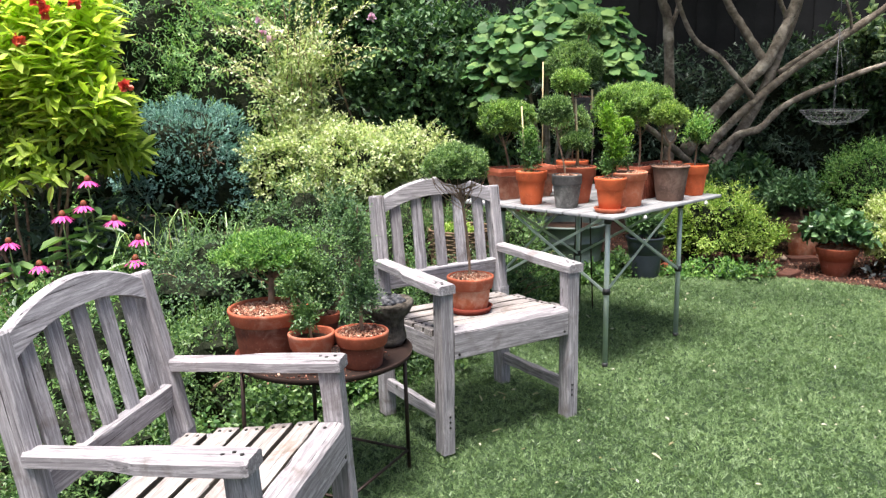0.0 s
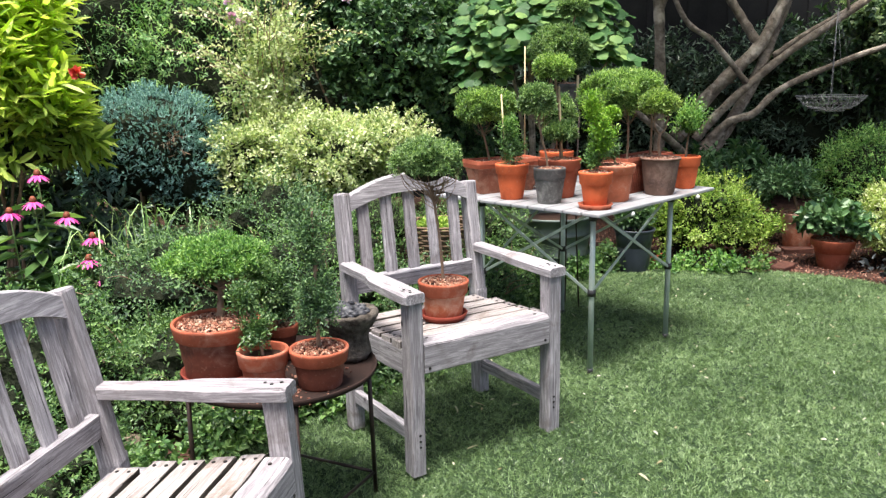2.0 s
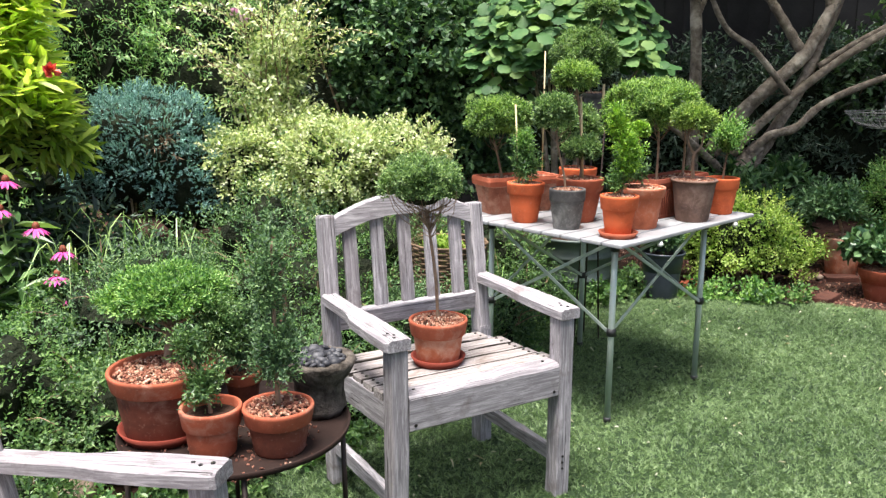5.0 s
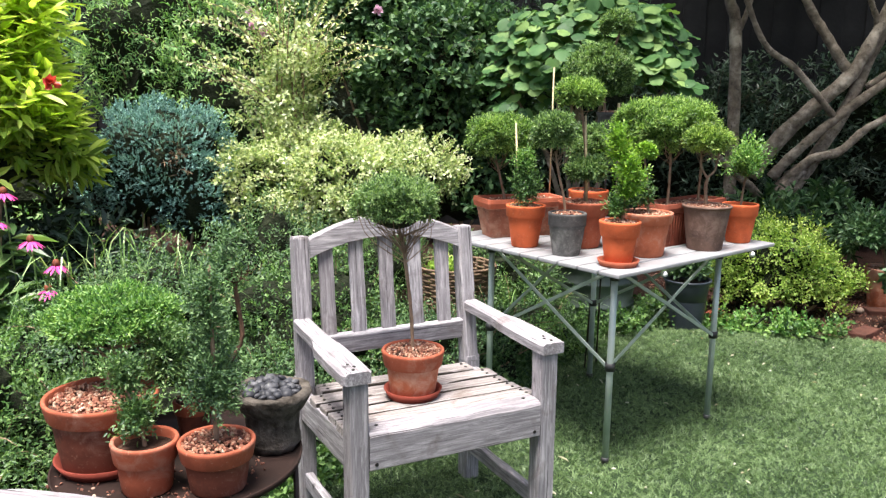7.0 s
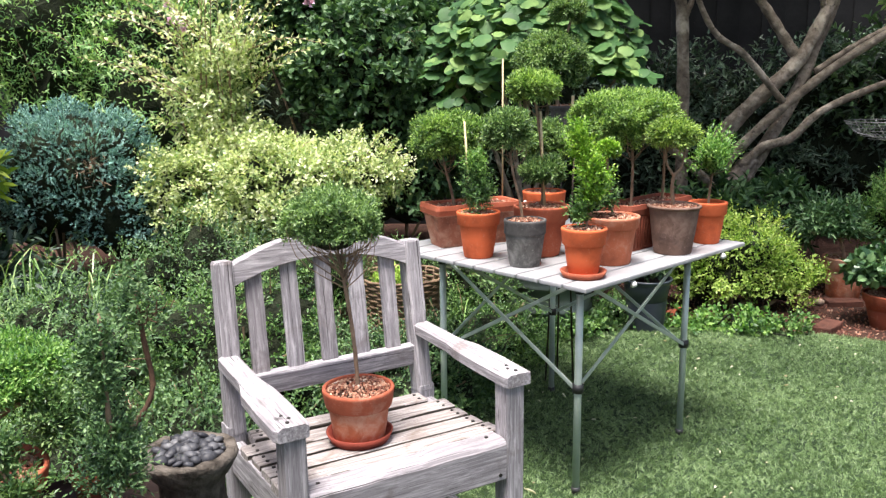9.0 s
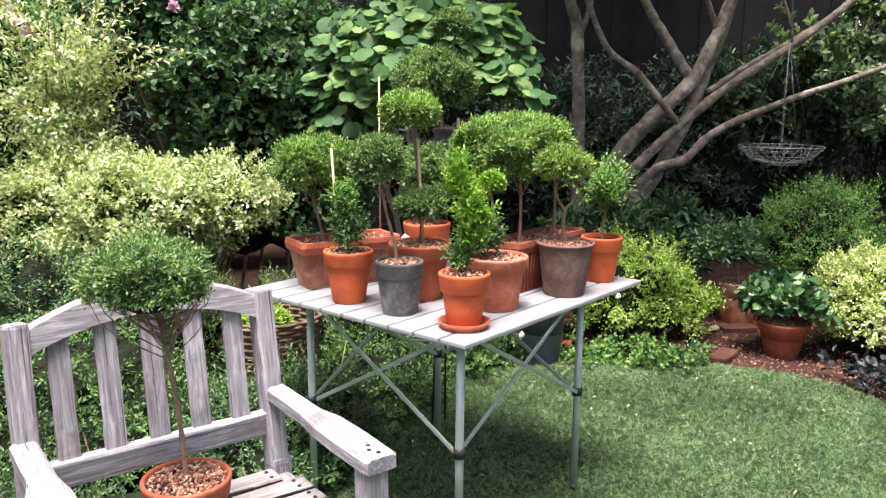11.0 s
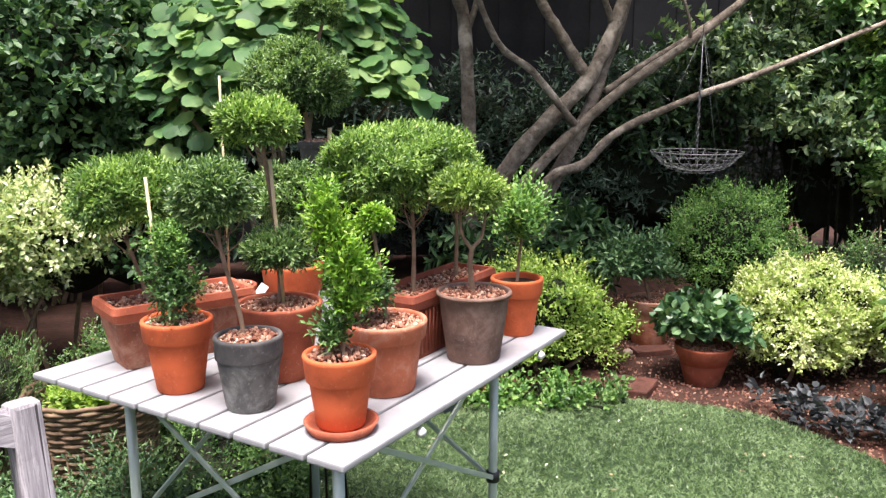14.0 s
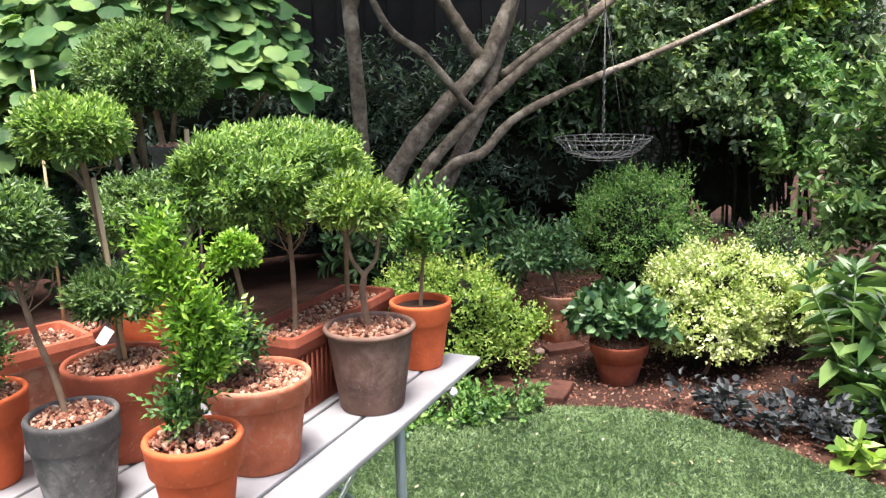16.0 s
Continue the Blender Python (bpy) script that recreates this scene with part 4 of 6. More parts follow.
# leafy sprays over the far corner
# some sprays take brighter leaf colours to stand in for sunlight there
for i, (x, y, z, rx, rz) in enumerate([(4.4, 8.0, 1.85, 0.3, 0.14), (4.95, 7.9, 2.1, 0.35, 0.2), (5.5, 7.8, 1.85, 0.4, 0.25), (4.6, 8.0, 1.3, 0.34, 0.14), (5.25, 7.75, 1.3, 0.4, 0.22), (3.95, 8.1, 1.55, 0.28, 0.12), (5.0, 7.7, 0.85, 0.4, 0.16), (5.6, 7.7, 2.3, 0.45, 0.25), (4.9, 7.75, 1.8, 0.32, 0.16), (5.35, 7.7, 1.65, 0.36, 0.2), (5.2, 7.6, 1.15, 0.32, 0.14), (4.55, 7.9, 0.95, 0.34, 0.13), (4.2, 8.0, 1.2, 0.26, 0.12), (5.25, 7.6, 0.6, 0.34, 0.14)]):
    bush("leafy_sapling", (x, y), [((0, 0, z), (rx, 0.22, rz), 1)], (L_SPRAY, L_LIME, L_LIME, L_SPRAY, L_FEATHER, L_SPRAY, L_SPRAY, L_LIME, L_FEATHER, L_LIME, L_FEATHER, L_SPRAY, L_SPRAY, L_FEATHER)[i], "slim sapling with layered sprays of pale rounded leaves", "sapling", n=1900, m=7, length=0.22, size=(0.065, 0.04), seed=760 + i, oval=True, bend=0.25, lump=0.35, depth=0.9, jitter=1.1, up=0.0, with_core=False, shoots=9, shoot=0.32, stems=2, stick=M_SHADE, group="saplings in the far corner", zmin=-0.8)
# bare upright canes in front of the fence
for i in range(6, 18):
    rng = np.random.default_rng(750 + i)
    x, y = 3.4 + i * 0.17 + rng.uniform(-0.07, 0.07), 8.55 + rng.uniform(-0.4, 0.3)
    c = thing("cane", (x, y, -0.03), "tall slim bare grey cane", "cane", "canes before the fence")
    rod("shaft", smooth_line([(0, 0, 0), (rng.uniform(-0.06, 0.06), 0, 1.2), (rng.uniform(-0.15, 0.15), 0, 2.8)], 8), np.linspace(0.014, 0.008, 8), M_CANE, c, "", 6)
# dark-leaved edging plants
rng = np.random.default_rng(91)
for i in range(15):
    u = 0.3 + 0.7 * (i / 14) ** 0.9
    x, y = 2.7 + 0.36 * u + rng.uniform(-0.02, 0.16) * (0.4 + u), 5.68 - 0.75 * u + rng.uniform(0, 0.12)
    root = thing("coral_bells", (x, y, -0.03), "low rosette of dark plum-grey leaves", "plant", "dark edging plants")
    k = int(16 + 30 * u)
    a = rng.uniform(0, 6.283, k)
    A = np.stack([np.cos(a), np.sin(a), rng.uniform(0.3, 1.6, k)], 1)
    P = A * [0.02, 0.02, 0.04] + A * rng.uniform(0, 0.05, (k, 1)) + [0, 0, 0.02]
    tagged(part("rosette", Geo().add(*leaves(P, A, np.array([0, 0, 1.0]) + rng.normal(size=(k, 3)) * 0.5, rng.uniform(0.025, 0.048, k), rng.uniform(0.02, 0.034, k), True, 0.25, 0.45)), L_PLUM, root), kind="stuff")
# bricks along the bed
edging = thing("brick_edging", (0, 0, 0), "row of old red bricks edging the bed", "edging", kind="structure")
for i, (x, y, rz) in enumerate([(1.71, 6.03, 98), (1.85, 6.07, 95), (1.99, 6.1, 86), (2.125, 6.1, 79), (2.235, 6.045, 68), (2.33, 5.985, 60), (2.425, 5.89, 52), (2.72, 6.4, 0)]):
    part("brick", plank_mesh(0.2, 0.095, 0.06, 0.006, 0.002, 900 + i, 2), M_BRICK, edging, "", pose(x, y, -0.022 - 0.006 * (i % 3), 0, 0, rz + 3 * math.sin(i * 5)))

# heart-leaved small tree
root = thing("heart_leaved_tree", (0.86, 6.08, 0), "small tree with large round bright green leaves", "tree")


def round_leaves(P, A, N, size):
    """Round leaves with a notch at the stalk, slightly cupped."""
    A = unit(A)
    S = unit(np.cross(A, N))
    N = np.cross(S, A)
    ang = np.array([-2.8, -2.35, -1.85, -1.35, -0.85, -0.4, 0.0, 0.4, 0.85, 1.35, 1.85, 2.35, 2.8])
    r = np.array([0.47, 0.53, 0.54, 0.53, 0.51, 0.51, 0.55, 0.51, 0.51, 0.53, 0.54, 0.53, 0.47])
    sz = size[:, None, None]
    ring = P[:, None] + sz * (A[:, None] * (0.5 + r * np.cos(ang))[None, :, None] * 0.96 + S[:, None] * (r * np.sin(ang))[None, :, None] - N[:, None] * (0.12 * np.abs(np.sin(ang)) - 0.02 + 0.14 * (np.cos(ang) > 0.8))[None, :, None])
    mid = P[:, None] + sz * (A[:, None] * 0.2 + N[:, None] * 0.02)
    V = np.concatenate([mid, ring], 1)
    k = np.arange(len(P))[:, None] * 14
    F = np.concatenate([k + [0, j, j + 1] for j in range(1, 13)])
    return V.reshape(-1, 3), F


rng = np.random.default_rng(60)
P, O = shell((0.03, -0.02, 1.37), (0.58, 0.4, 0.44), 1200, 0.12, -0.14, 0.35, 61, 4)
P, O = knobbed(P, O, (0.03, -0.02, 1.37), (0.58, 0.4, 0.44), 0.14, 0.06, 63)
P2, O2 = shell((-0.34, -0.1, 1.24), (0.15, 0.18, 0.16), 34, 0.16, -0.95, 0.6, 62, 4)
P, O = np.concatenate([P, P2]), np.concatenate([O, O2])
A = unit(O * [0.9, 0.7, 0.1] + rng.normal(size=P.shape) * 0.28 + [0, -0.2, -0.5])
N = unit(O * 0.55 + [0, -0.4, 0.7] + rng.normal(size=P.shape) * 0.22)
part("crown", Geo().add(*round_leaves(P, A, N, rng.uniform(0.056, 0.102, len(P)))).mesh("crown", L_HEART, True), L_HEART, root)
g = Geo()
for j in range(7):
    e = np.array([rng.uniform(-0.5, 0.5), rng.uniform(-0.2, 0.2), rng.uniform(1.2, 1.65)])
    g.add(*tube(smooth_line([(0, 0.1, -0.03), (e[0] * 0.3, 0.08, 0.8), e], 8), np.linspace(0.022, 0.006, 8), 6, False))
tagged(part("branchwork", g, M_BARK, root), kind="stuff")

# ---------- the spreading bare-limbed tree ----------
tree = thing("spreading_tree", (2.45, 7.7, 0), "smooth grey-brown multi-stemmed tree with spreading bare limbs", "tree")


def limb(name, pts, r0, r1, parent=tree):
    line = smooth_line([(x - 2.45, y - 7.7, z) for x, y, z in pts], 26)
    rr = np.linspace(r0, r1, 26) * (1 + 0.08 * np.sin(np.arange(26) * 1.9))
    me = Geo().add(*tube(line, rr, 12)).mesh(name, M_BARK, True)
    return part(name, me, M_BARK, parent)


limb("trunk", [(2.36, 7.74, -0.05), (2.4, 7.72, 0.3), (2.46, 7.69, 0.58), (2.56, 7.66, 0.74)], 0.12, 0.05)
limb("limb", [(2.22, 7.78, 0.66), (2.4, 7.75, 0.937), (2.612, 7.72, 1.173), (2.844, 7.7, 1.405), (2.962, 7.7, 1.625), (3.09, 7.75, 1.9), (3.3, 7.8, 2.5), (3.4, 7.8, 3.2)], 0.064, 0.032)
limb("limb", [(2.5, 7.68, 0.56), (2.623, 7.7, 0.751), (2.852, 7.72, 1.178), (2.977, 7.75, 1.506), (3.139, 7.8, 1.933), (3.2, 7.9, 2.5), (3.1, 7.9, 3.1)], 0.056, 0.026)
limb("limb", [(2.36, 7.69, 0.66), (2.473, 7.66, 0.813), (2.704, 7.62, 1.059), (3.076, 7.6, 1.375), (3.515, 7.58, 1.666), (3.836, 7.55, 1.915), (4.5, 7.5, 2.5)], 0.042, 0.02)
limb("limb", [(2.475, 7.66, 0.66), (2.621, 7.62, 0.81), (2.8, 7.6, 0.872), (3.013, 7.58, 1.075), (3.501, 7.54, 1.291), (4.06, 7.5, 1.487), (5.157, 7.4, 1.917)], 0.04, 0.014)
limb("limb", [(2.76, 7.63, 1.1), (2.69, 7.61, 1.17), (2.429, 7.58, 1.456), (2.229, 7.58, 1.595), (2.093, 7.6, 1.849), (1.95, 7.65, 2.3)], 0.026, 0.018)
limb("limb", [(2.86, 7.7, 1.4), (2.78, 7.73, 1.53), (2.656, 7.76, 1.727), (2.546, 7.82, 1.927), (2.35, 7.9, 2.4)], 0.04, 0.03)
limb("limb", [(2.95, 7.65, 1.33), (3.2, 7.65, 1.5), (3.6, 7.7, 1.72), (4.2, 7.75, 2.1)], 0.026, 0.014)
limb("limb", [(3.02, 7.75, 1.6), (3.0, 7.72, 1.8), (2.92, 7.7, 2.0), (2.85, 7.7, 2.5)], 0.024, 0.016)
limb("limb", [(3.5, 7.58, 1.65), (3.46, 7.55, 1.8), (3.38, 7.55, 2.0)], 0.014, 0.01)
limb("limb", [(2.12, 7.9, -0.05), (2.11, 7.9, 0.6), (2.1, 7.9, 1.119), (2.061, 7.9, 1.785), (2.0, 7.9, 2.0), (1.95, 7.9, 2.6)], 0.05, 0.038)
limb("limb", [(2.07, 7.9, 1.68), (2.15, 7.9, 1.93), (2.2, 7.9, 2.3)], 0.022, 0.016)
limb("limb", [(2.35, 7.6, 0.3), (2.2, 7.4, 0.55), (1.9, 7.2, 0.8), (1.65, 7.1, 0.98)], 0.04, 0.02)
# crown, unseen above the view, added to shade the planting at the back
rng = np.random.default_rng(70)
g = Geo()
for i in range(44):
    c = np.array([rng.uniform(-1.9, 1.1), rng.uniform(-1.95, 1.5), rng.uniform(2.7, 4.0)])
    P, O = shell(c, (0.55, 0.55, 0.3), 62, 0.2, -0.9, 0.8, 700 + i)
    g.add(*sprigs(P, O + rng.normal(size=O.shape) * 0.6, 0.22, 6, 0.09, 0.046, 0.9, True, 0.1, 0.2, 0.3, rng))
part("crown", g, L_HEDGE, tree)

# hanging wire basket
hb = thing("hanging_basket", (2.69, 6.0, 0.97), "empty galvanised wire hanging basket on chains", "basket")
w = np.linspace(0, 2 * np.pi, 33)
for z, r in ((0.09, 0.205), (0.075, 0.197), (0.045, 0.165), (0.015, 0.125), (0.0, 0.085)):
    rod("wire_ring", np.stack([r * np.cos(w), r * np.sin(w), np.full(33, z)], 1), 0.0024 if z > 0.085 else 0.0013, M_WIRE, hb, "", 6)
g = Geo()
for j in range(22):
    a, b = j * 2 * np.pi / 22, (j + 0.7) * 2 * np.pi / 22
    for e in (a + 0.28, a - 0.28):
        g.add(*tube([(0.205 * np.cos(a), 0.205 * np.sin(a), 0.09), (0.15 * np.cos((a + e) / 2), 0.15 * np.sin((a + e) / 2), 0.03), (0.03 * np.cos(e), 0.03 * np.sin(e), 0.0)], 0.001, 5, False))
part("wire_lattice", g, M_WIRE, hb)
for a in (0.4, 2.5, 4.6):
    rod("chain", [(0.205 * math.cos(a), 0.205 * math.sin(a), 0.09), (0, 0, 0.62)], 0.001, M_WIRE, hb, "", 5)
rod("hook", [(0, 0, 0.6), (0, 0, 0.75), (0, 0.02, 1.4)], 0.002, M_WIRE, hb, "", 5)
rod("centre_chain", [(0, 0, 0.0), (0, 0, 0.6)], 0.003, M_WIRE, hb, "", 5)

# chain links that show
for i in range(17):
    w2 = np.linspace(0, 2 * np.pi, 11)
    o = np.stack([0.006 * np.cos(w2), 0 * w2, 0.013 * np.sin(w2)], 1)
    if i % 2:
        o = o[:, [1, 0, 2]]
    rod("chain_link", o + [0, 0, 0.09 + i * 0.02], 0.0018, M_WIRE, hb, "", 5)

# ---------- garden armchairs ----------
def armchair(at, rz, label, seed, rx=0):
    ch = thing("garden_armchair", at, label, "chair", "matching garden armchairs", rz, "", rx)
    W, H = 0.281, 0.583
    k = [seed * 100]

    def b(name, p, q, w, t, up=(0, 0, 1), bevel=0.005, label="", wood=M_WOOD):
        k[0] += 1
        return board(name, p, q, w, t, wood, ch, label, up, k[0], bevel)

    for s in (-1, 1):
        b("front_leg", (s * W, 0, 0), (s * W, 0, H), 0.05, 0.055, (0, 1, 0))
        b("back_post", (s * W, 0.43, 0), (s * W, 0.44, 0.445), 0.05, 0.055, (0, 1, 0))
        b("back_post", (s * (W - 0.003), 0.435, 0.415), (s * (W - 0.01), 0.492, 0.864), 0.048, 0.052, (0, 1, 0), 0.009)
        b("side_rail", (s * W, 0.025, 0.375), (s * W, 0.42, 0.36), 0.032, 0.085)
        b("stretcher", (s * W, 0.025, 0.13), (s * W, 0.42, 0.13), 0.026, 0.045)
        # arm: narrow at the back, wider from the middle on
        prof = [(0.445, 0.022, 0.024), (0.26, 0.022, 0.026), (0.225, 0.027, 0.034), (0.195, 0.031, 0.042), (0.09, 0.033, 0.045), (-0.022, 0.031, 0.043), (-0.034, 0.026, 0.036)]
        bm = bmesh.new()
        rings = []
        for y, inn, outw in prof:
            z1 = 0.614 + 0.012 * (y / 0.45)
            e = 0.006
            ring = [(-inn, z1 - 0.032), (outw, z1 - 0.032), (outw + 0.003, z1 - 0.03), (outw + 0.003, z1 - e), (outw - e, z1), (-inn + e, z1), (-inn - 0.003, z1 - e), (-inn - 0.003, z1 - 0.03)]
            rings.append([bm.verts.new((s * W + s * x, y, z)) for x, z in ring])
        for r1, r2 in zip(rings, rings[1:]):
            for i in range(8):
                bm.faces.new((r1[i], r1[(i + 1) % 8], r2[(i + 1) % 8], r2[i]))
        bm.faces.new(rings[0])
        bm.faces.new(list(reversed(rings[-1])))
        bmesh.ops.recalc_face_normals(bm, faces=bm.faces[:])
        # grain runs along the board's own x
        turn = pose(0, 0, 0, 0, 0, 90)
        bm.transform(turn.inverted())
        part("armrest", bm, M_WOOD, ch, "", turn)
    # deep front rail whose rounded top carries on as the first board of the seat
    prof = [(-0.024, 0.343), (-0.028, 0.347), (-0.028, 0.434), (-0.022, 0.443), (-0.012, 0.447), (0.036, 0.446), (0.042, 0.441), (0.042, 0.424), (0.0, 0.42), (0.0, 0.343)]
    bm = bmesh.new()
    rings = [[bm.verts.new((x, y, z + 0.0015 * math.sin(40 * x + 9 * z) * (z > 0.43))) for y, z in prof] for x in np.linspace(-W + 0.027, W - 0.027, 12)]
    for r1, r2 in zip(rings, rings[1:]):
        for i in range(len(prof)):
            bm.faces.new((r1[i], r1[(i + 1) % len(prof)], r2[(i + 1) % len(prof)], r2[i]))
    bm.faces.new(rings[0])
    bm.faces.new(list(reversed(rings[-1])))
    bmesh.ops.recalc_face_normals(bm, faces=bm.faces[:])
    part("front_rail", bm, M_WOOD, ch)
    b("back_apron", (-W + 0.02, 0.43, 0.37), (W - 0.02, 0.43, 0.37), 0.024, 0.08)
    n = 6
    tops = [0.446, 0.437, 0.43, 0.425, 0.422, 0.424]
    for i in range(1, n):
        y = 0.005 + i * 0.076
        half = W + 0.012 + 0.004 * math.sin(seed * 5 + i * 2.3) if i < n - 1 else W - 0.028
        sl = b("seat_slat", (-half, y, tops[i] - 0.014), (half, y, tops[i] - 0.014), 0.06, 0.028, (0, 0.05 if i < 4 else -0.02, 1), 0.004, "", M_SEAT)
        # side faces take the dark colour that paints shade into the gaps
        sl.data.materials.append(M_GAPSHADE)
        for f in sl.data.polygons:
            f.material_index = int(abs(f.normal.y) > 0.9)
    lean = 0.057 / 0.449
    yb = lambda z: 0.435 + (z - 0.415) * lean
    b("lower_rail", (-W + 0.022, yb(0.532), 0.532), (W - 0.022, yb(0.532), 0.532), 0.028, 0.062, (0, -lean, 1))
    # arched crest
    bm = bmesh.new()
    rings = []
    for i in range(17):
        u = -1 + i / 8
        x = u * (W - 0.02)
        z = 0.822 + 0.062 * (1 - u * u)
        hh = 0.034 - 0.006 * abs(u)
        ring = []
        for dy, dz in ((-0.014, -hh), (0.014, -hh), (0.014, hh - 0.005), (0.009, hh), (-0.009, hh), (-0.014, hh - 0.005)):
            ring.append(bm.verts.new((x, yb(z + dz) + dy - 0.005, z + dz)))
        rings.append(ring)
    for r1, r2 in zip(rings, rings[1:]):
        for i in range(6):
            bm.faces.new((r1[i], r1[(i + 1) % 6], r2[(i + 1) % 6], r2[i]))
    bm.faces.new(rings[0])
    bm.faces.new(rings[-1])
    bmesh.ops.recalc_face_normals(bm, faces=bm.faces[:])
    part("crest_rail", bm, M_WOOD, ch)
    for i in range(5):
        x = (-2 + i) * 0.097
        zt = 0.822 + 0.062 * (1 - (x / W) ** 2) - 0.015
        b("back_slat", (x, yb(0.55), 0.55), (x, yb(zt), zt), 0.014, 0.045, (1, 0, 0), 0.003)
    # screws
    for i in range(1, n):
        for s in (-1, 1):
            y = 0.005 + i * 0.076
            for dy in (-0.015, 0.015):
                bm = bmesh.new()
                bmesh.ops.create_cone(bm, cap_ends=True, segments=8, radius1=0.0048, radius2=0.0048, depth=0.004)
                part("screw", bm, M_SCREW, ch, "", pose(s * (W - (0.015 if i < n - 1 else 0.05)), y + dy, tops[i] - dy * (0.05 if i < 4 else -0.02)))
    for s in (-1, 1):
        for x, y, z, turn in ((W - 0.045, -0.028, 0.36, 90), (W - 0.06, 0.012, 0.447, 0)):
            bm = bmesh.new()
            bmesh.ops.create_cone(bm, cap_ends=True, segments=8, radius1=0.005, radius2=0.005, depth=0.004)
            part("screw", bm, M_SCREW, ch, "", pose(s * x, y, z, turn))
        for z in (0.1, 0.12, 0.14):
            bm = bmesh.new()
            bmesh.ops.create_cone(bm, cap_ends=True, segments=8, radius1=0.004, radius2=0.004, depth=0.004)
            part("screw", bm, M_SCREW, ch, "", pose(s * (W + 0.004 * math.sin(z * 300)), -0.0275, z, 90))
    for s in (-1, 1):
        for dy in (0.0, 0.02, 0.04):
            bm = bmesh.new()
            bmesh.ops.create_cone(bm, cap_ends=True, segments=8, radius1=0.0045, radius2=0.0045, depth=0.003)
            part("screw", bm, M_SCREW, ch, "", pose(s * (W + 0.01 * (dy != 0.02)), dy - 0.012, 0.6145))
    return ch


armchair((0.429, 3.418, -0.03), 33.5, "weathered grey teak armchair with a potted topiary on its seat", 1)
armchair((-0.08, 2.29, -0.055), 81.5, "weathered grey teak armchair with an empty slatted seat", 2, -4)

# ---------- folding slatted table ----------
TZ = 0.70
tab = thing("folding_table", (0.891, 4.06, 0), "folding aluminium camp table with a white slatted top", "table", "", 46.2)
NS = 10
U0, U1, V0, V1 = -0.108, 0.84, -0.104, 0.79
for i in range(NS):
    wv = (V1 - V0) / NS
    v = V0 + (i + 0.5) * wv
    bm = plank_mesh(U1 - U0, wv - 0.0075, 0.014, 0.004, 0.0, i, 1)
    part("slat", bm, M_SLAT, tab, "", pose((U0 + U1) / 2, v, TZ - 0.007))
LEG = [(0.0, 0.0), (0.62, 0.0), (0.62, 0.6), (0.0, 0.6)]
for x, y in LEG:
    rod("leg", [(x, y, 0.0), (x, y, TZ - 0.016)], 0.0117, M_ALU, tab, "", 14)
    rod("foot_cap", [(x, y, 0.0), (x, y, 0.02)], 0.0145, M_BLACK, tab, "black plastic foot cap", 12)
    rod("joint_sleeve", [(x, y, 0.335), (x, y, 0.362)], 0.0175, M_BLACK, tab, "black plastic joint", 12)
    rod("corner_socket", [(x, y, TZ - 0.05), (x, y, TZ - 0.015)], 0.017, M_BLACK, tab, "black plastic corner socket", 12)
for (a, b_) in ((0, 1), (1, 2), (2, 3), (3, 0)):
    (ax, ay), (bx, by) = LEG[a], LEG[b_]
    d = np.array([bx - ax, by - ay])
    d = d / np.linalg.norm(d)
    nrm = np.array([-d[1], d[0]])
    for sgn, (p, q) in ((1, ((ax, ay), (bx, by))), (-1, ((bx, by), (ax, ay)))):
        o = nrm * 0.006 * sgn
        f, t = np.array(p) + (d * sgn) * 0.012 + o, np.array(q) - (d * sgn) * 0.03 + o
        board("brace", (f[0], f[1], 0.35), (t[0], t[1], TZ - 0.03), 0.006, 0.0125, M_ALU, tab, "", (nrm[0] * 0 + 0.0, 0.0, 1.0), a, 0.002, 0.0)
rod("cord_knob", [(0.13, -0.095, TZ - 0.035), (0.14, -0.095, TZ - 0.03), (0.15, -0.095, TZ - 0.035)], [0.006, 0.011, 0.006], M_GLAZED, tab, "small white plastic knob", 10)

rod("cord_knob", [(0.67, -0.1, TZ - 0.03), (0.68, -0.1, TZ - 0.025), (0.69, -0.1, TZ - 0.03)], [0.006, 0.011, 0.006], M_GLAZED, tab, "small white plastic knob", 10)

# ---------- round metal side table ----------
st = thing("side_table", (-0.185, 3.085, -0.009), "round rusty iron tray table with thin legs", "table")
prof = [(0.0, 0.403), (0.262, 0.403), (0.274, 0.408), (0.278, 0.419), (0.28, 0.421), (0.283, 0.419), (0.28, 0.405), (0.266, 0.398), (0.0, 0.398)]
part("tray", Geo().add(*lathe(prof, 56)).mesh("tray", M_RUST, True), M_RUST, st)
for j in range(4):
    a = radians(20 + 90 * j)
    rod("leg", [(0.264 * math.cos(a), 0.264 * math.sin(a), 0.4), (0.272 * math.cos(a), 0.272 * math.sin(a), -0.05)], 0.007, M_IRON, st)
    b2 = radians(110 + 90 * j)
    rod("stretcher", [(0.27 * math.cos(a), 0.27 * math.sin(a), 0.03), (0.27 * math.cos(b2), 0.27 * math.sin(b2), 0.03)], 0.005, M_IRON, st)

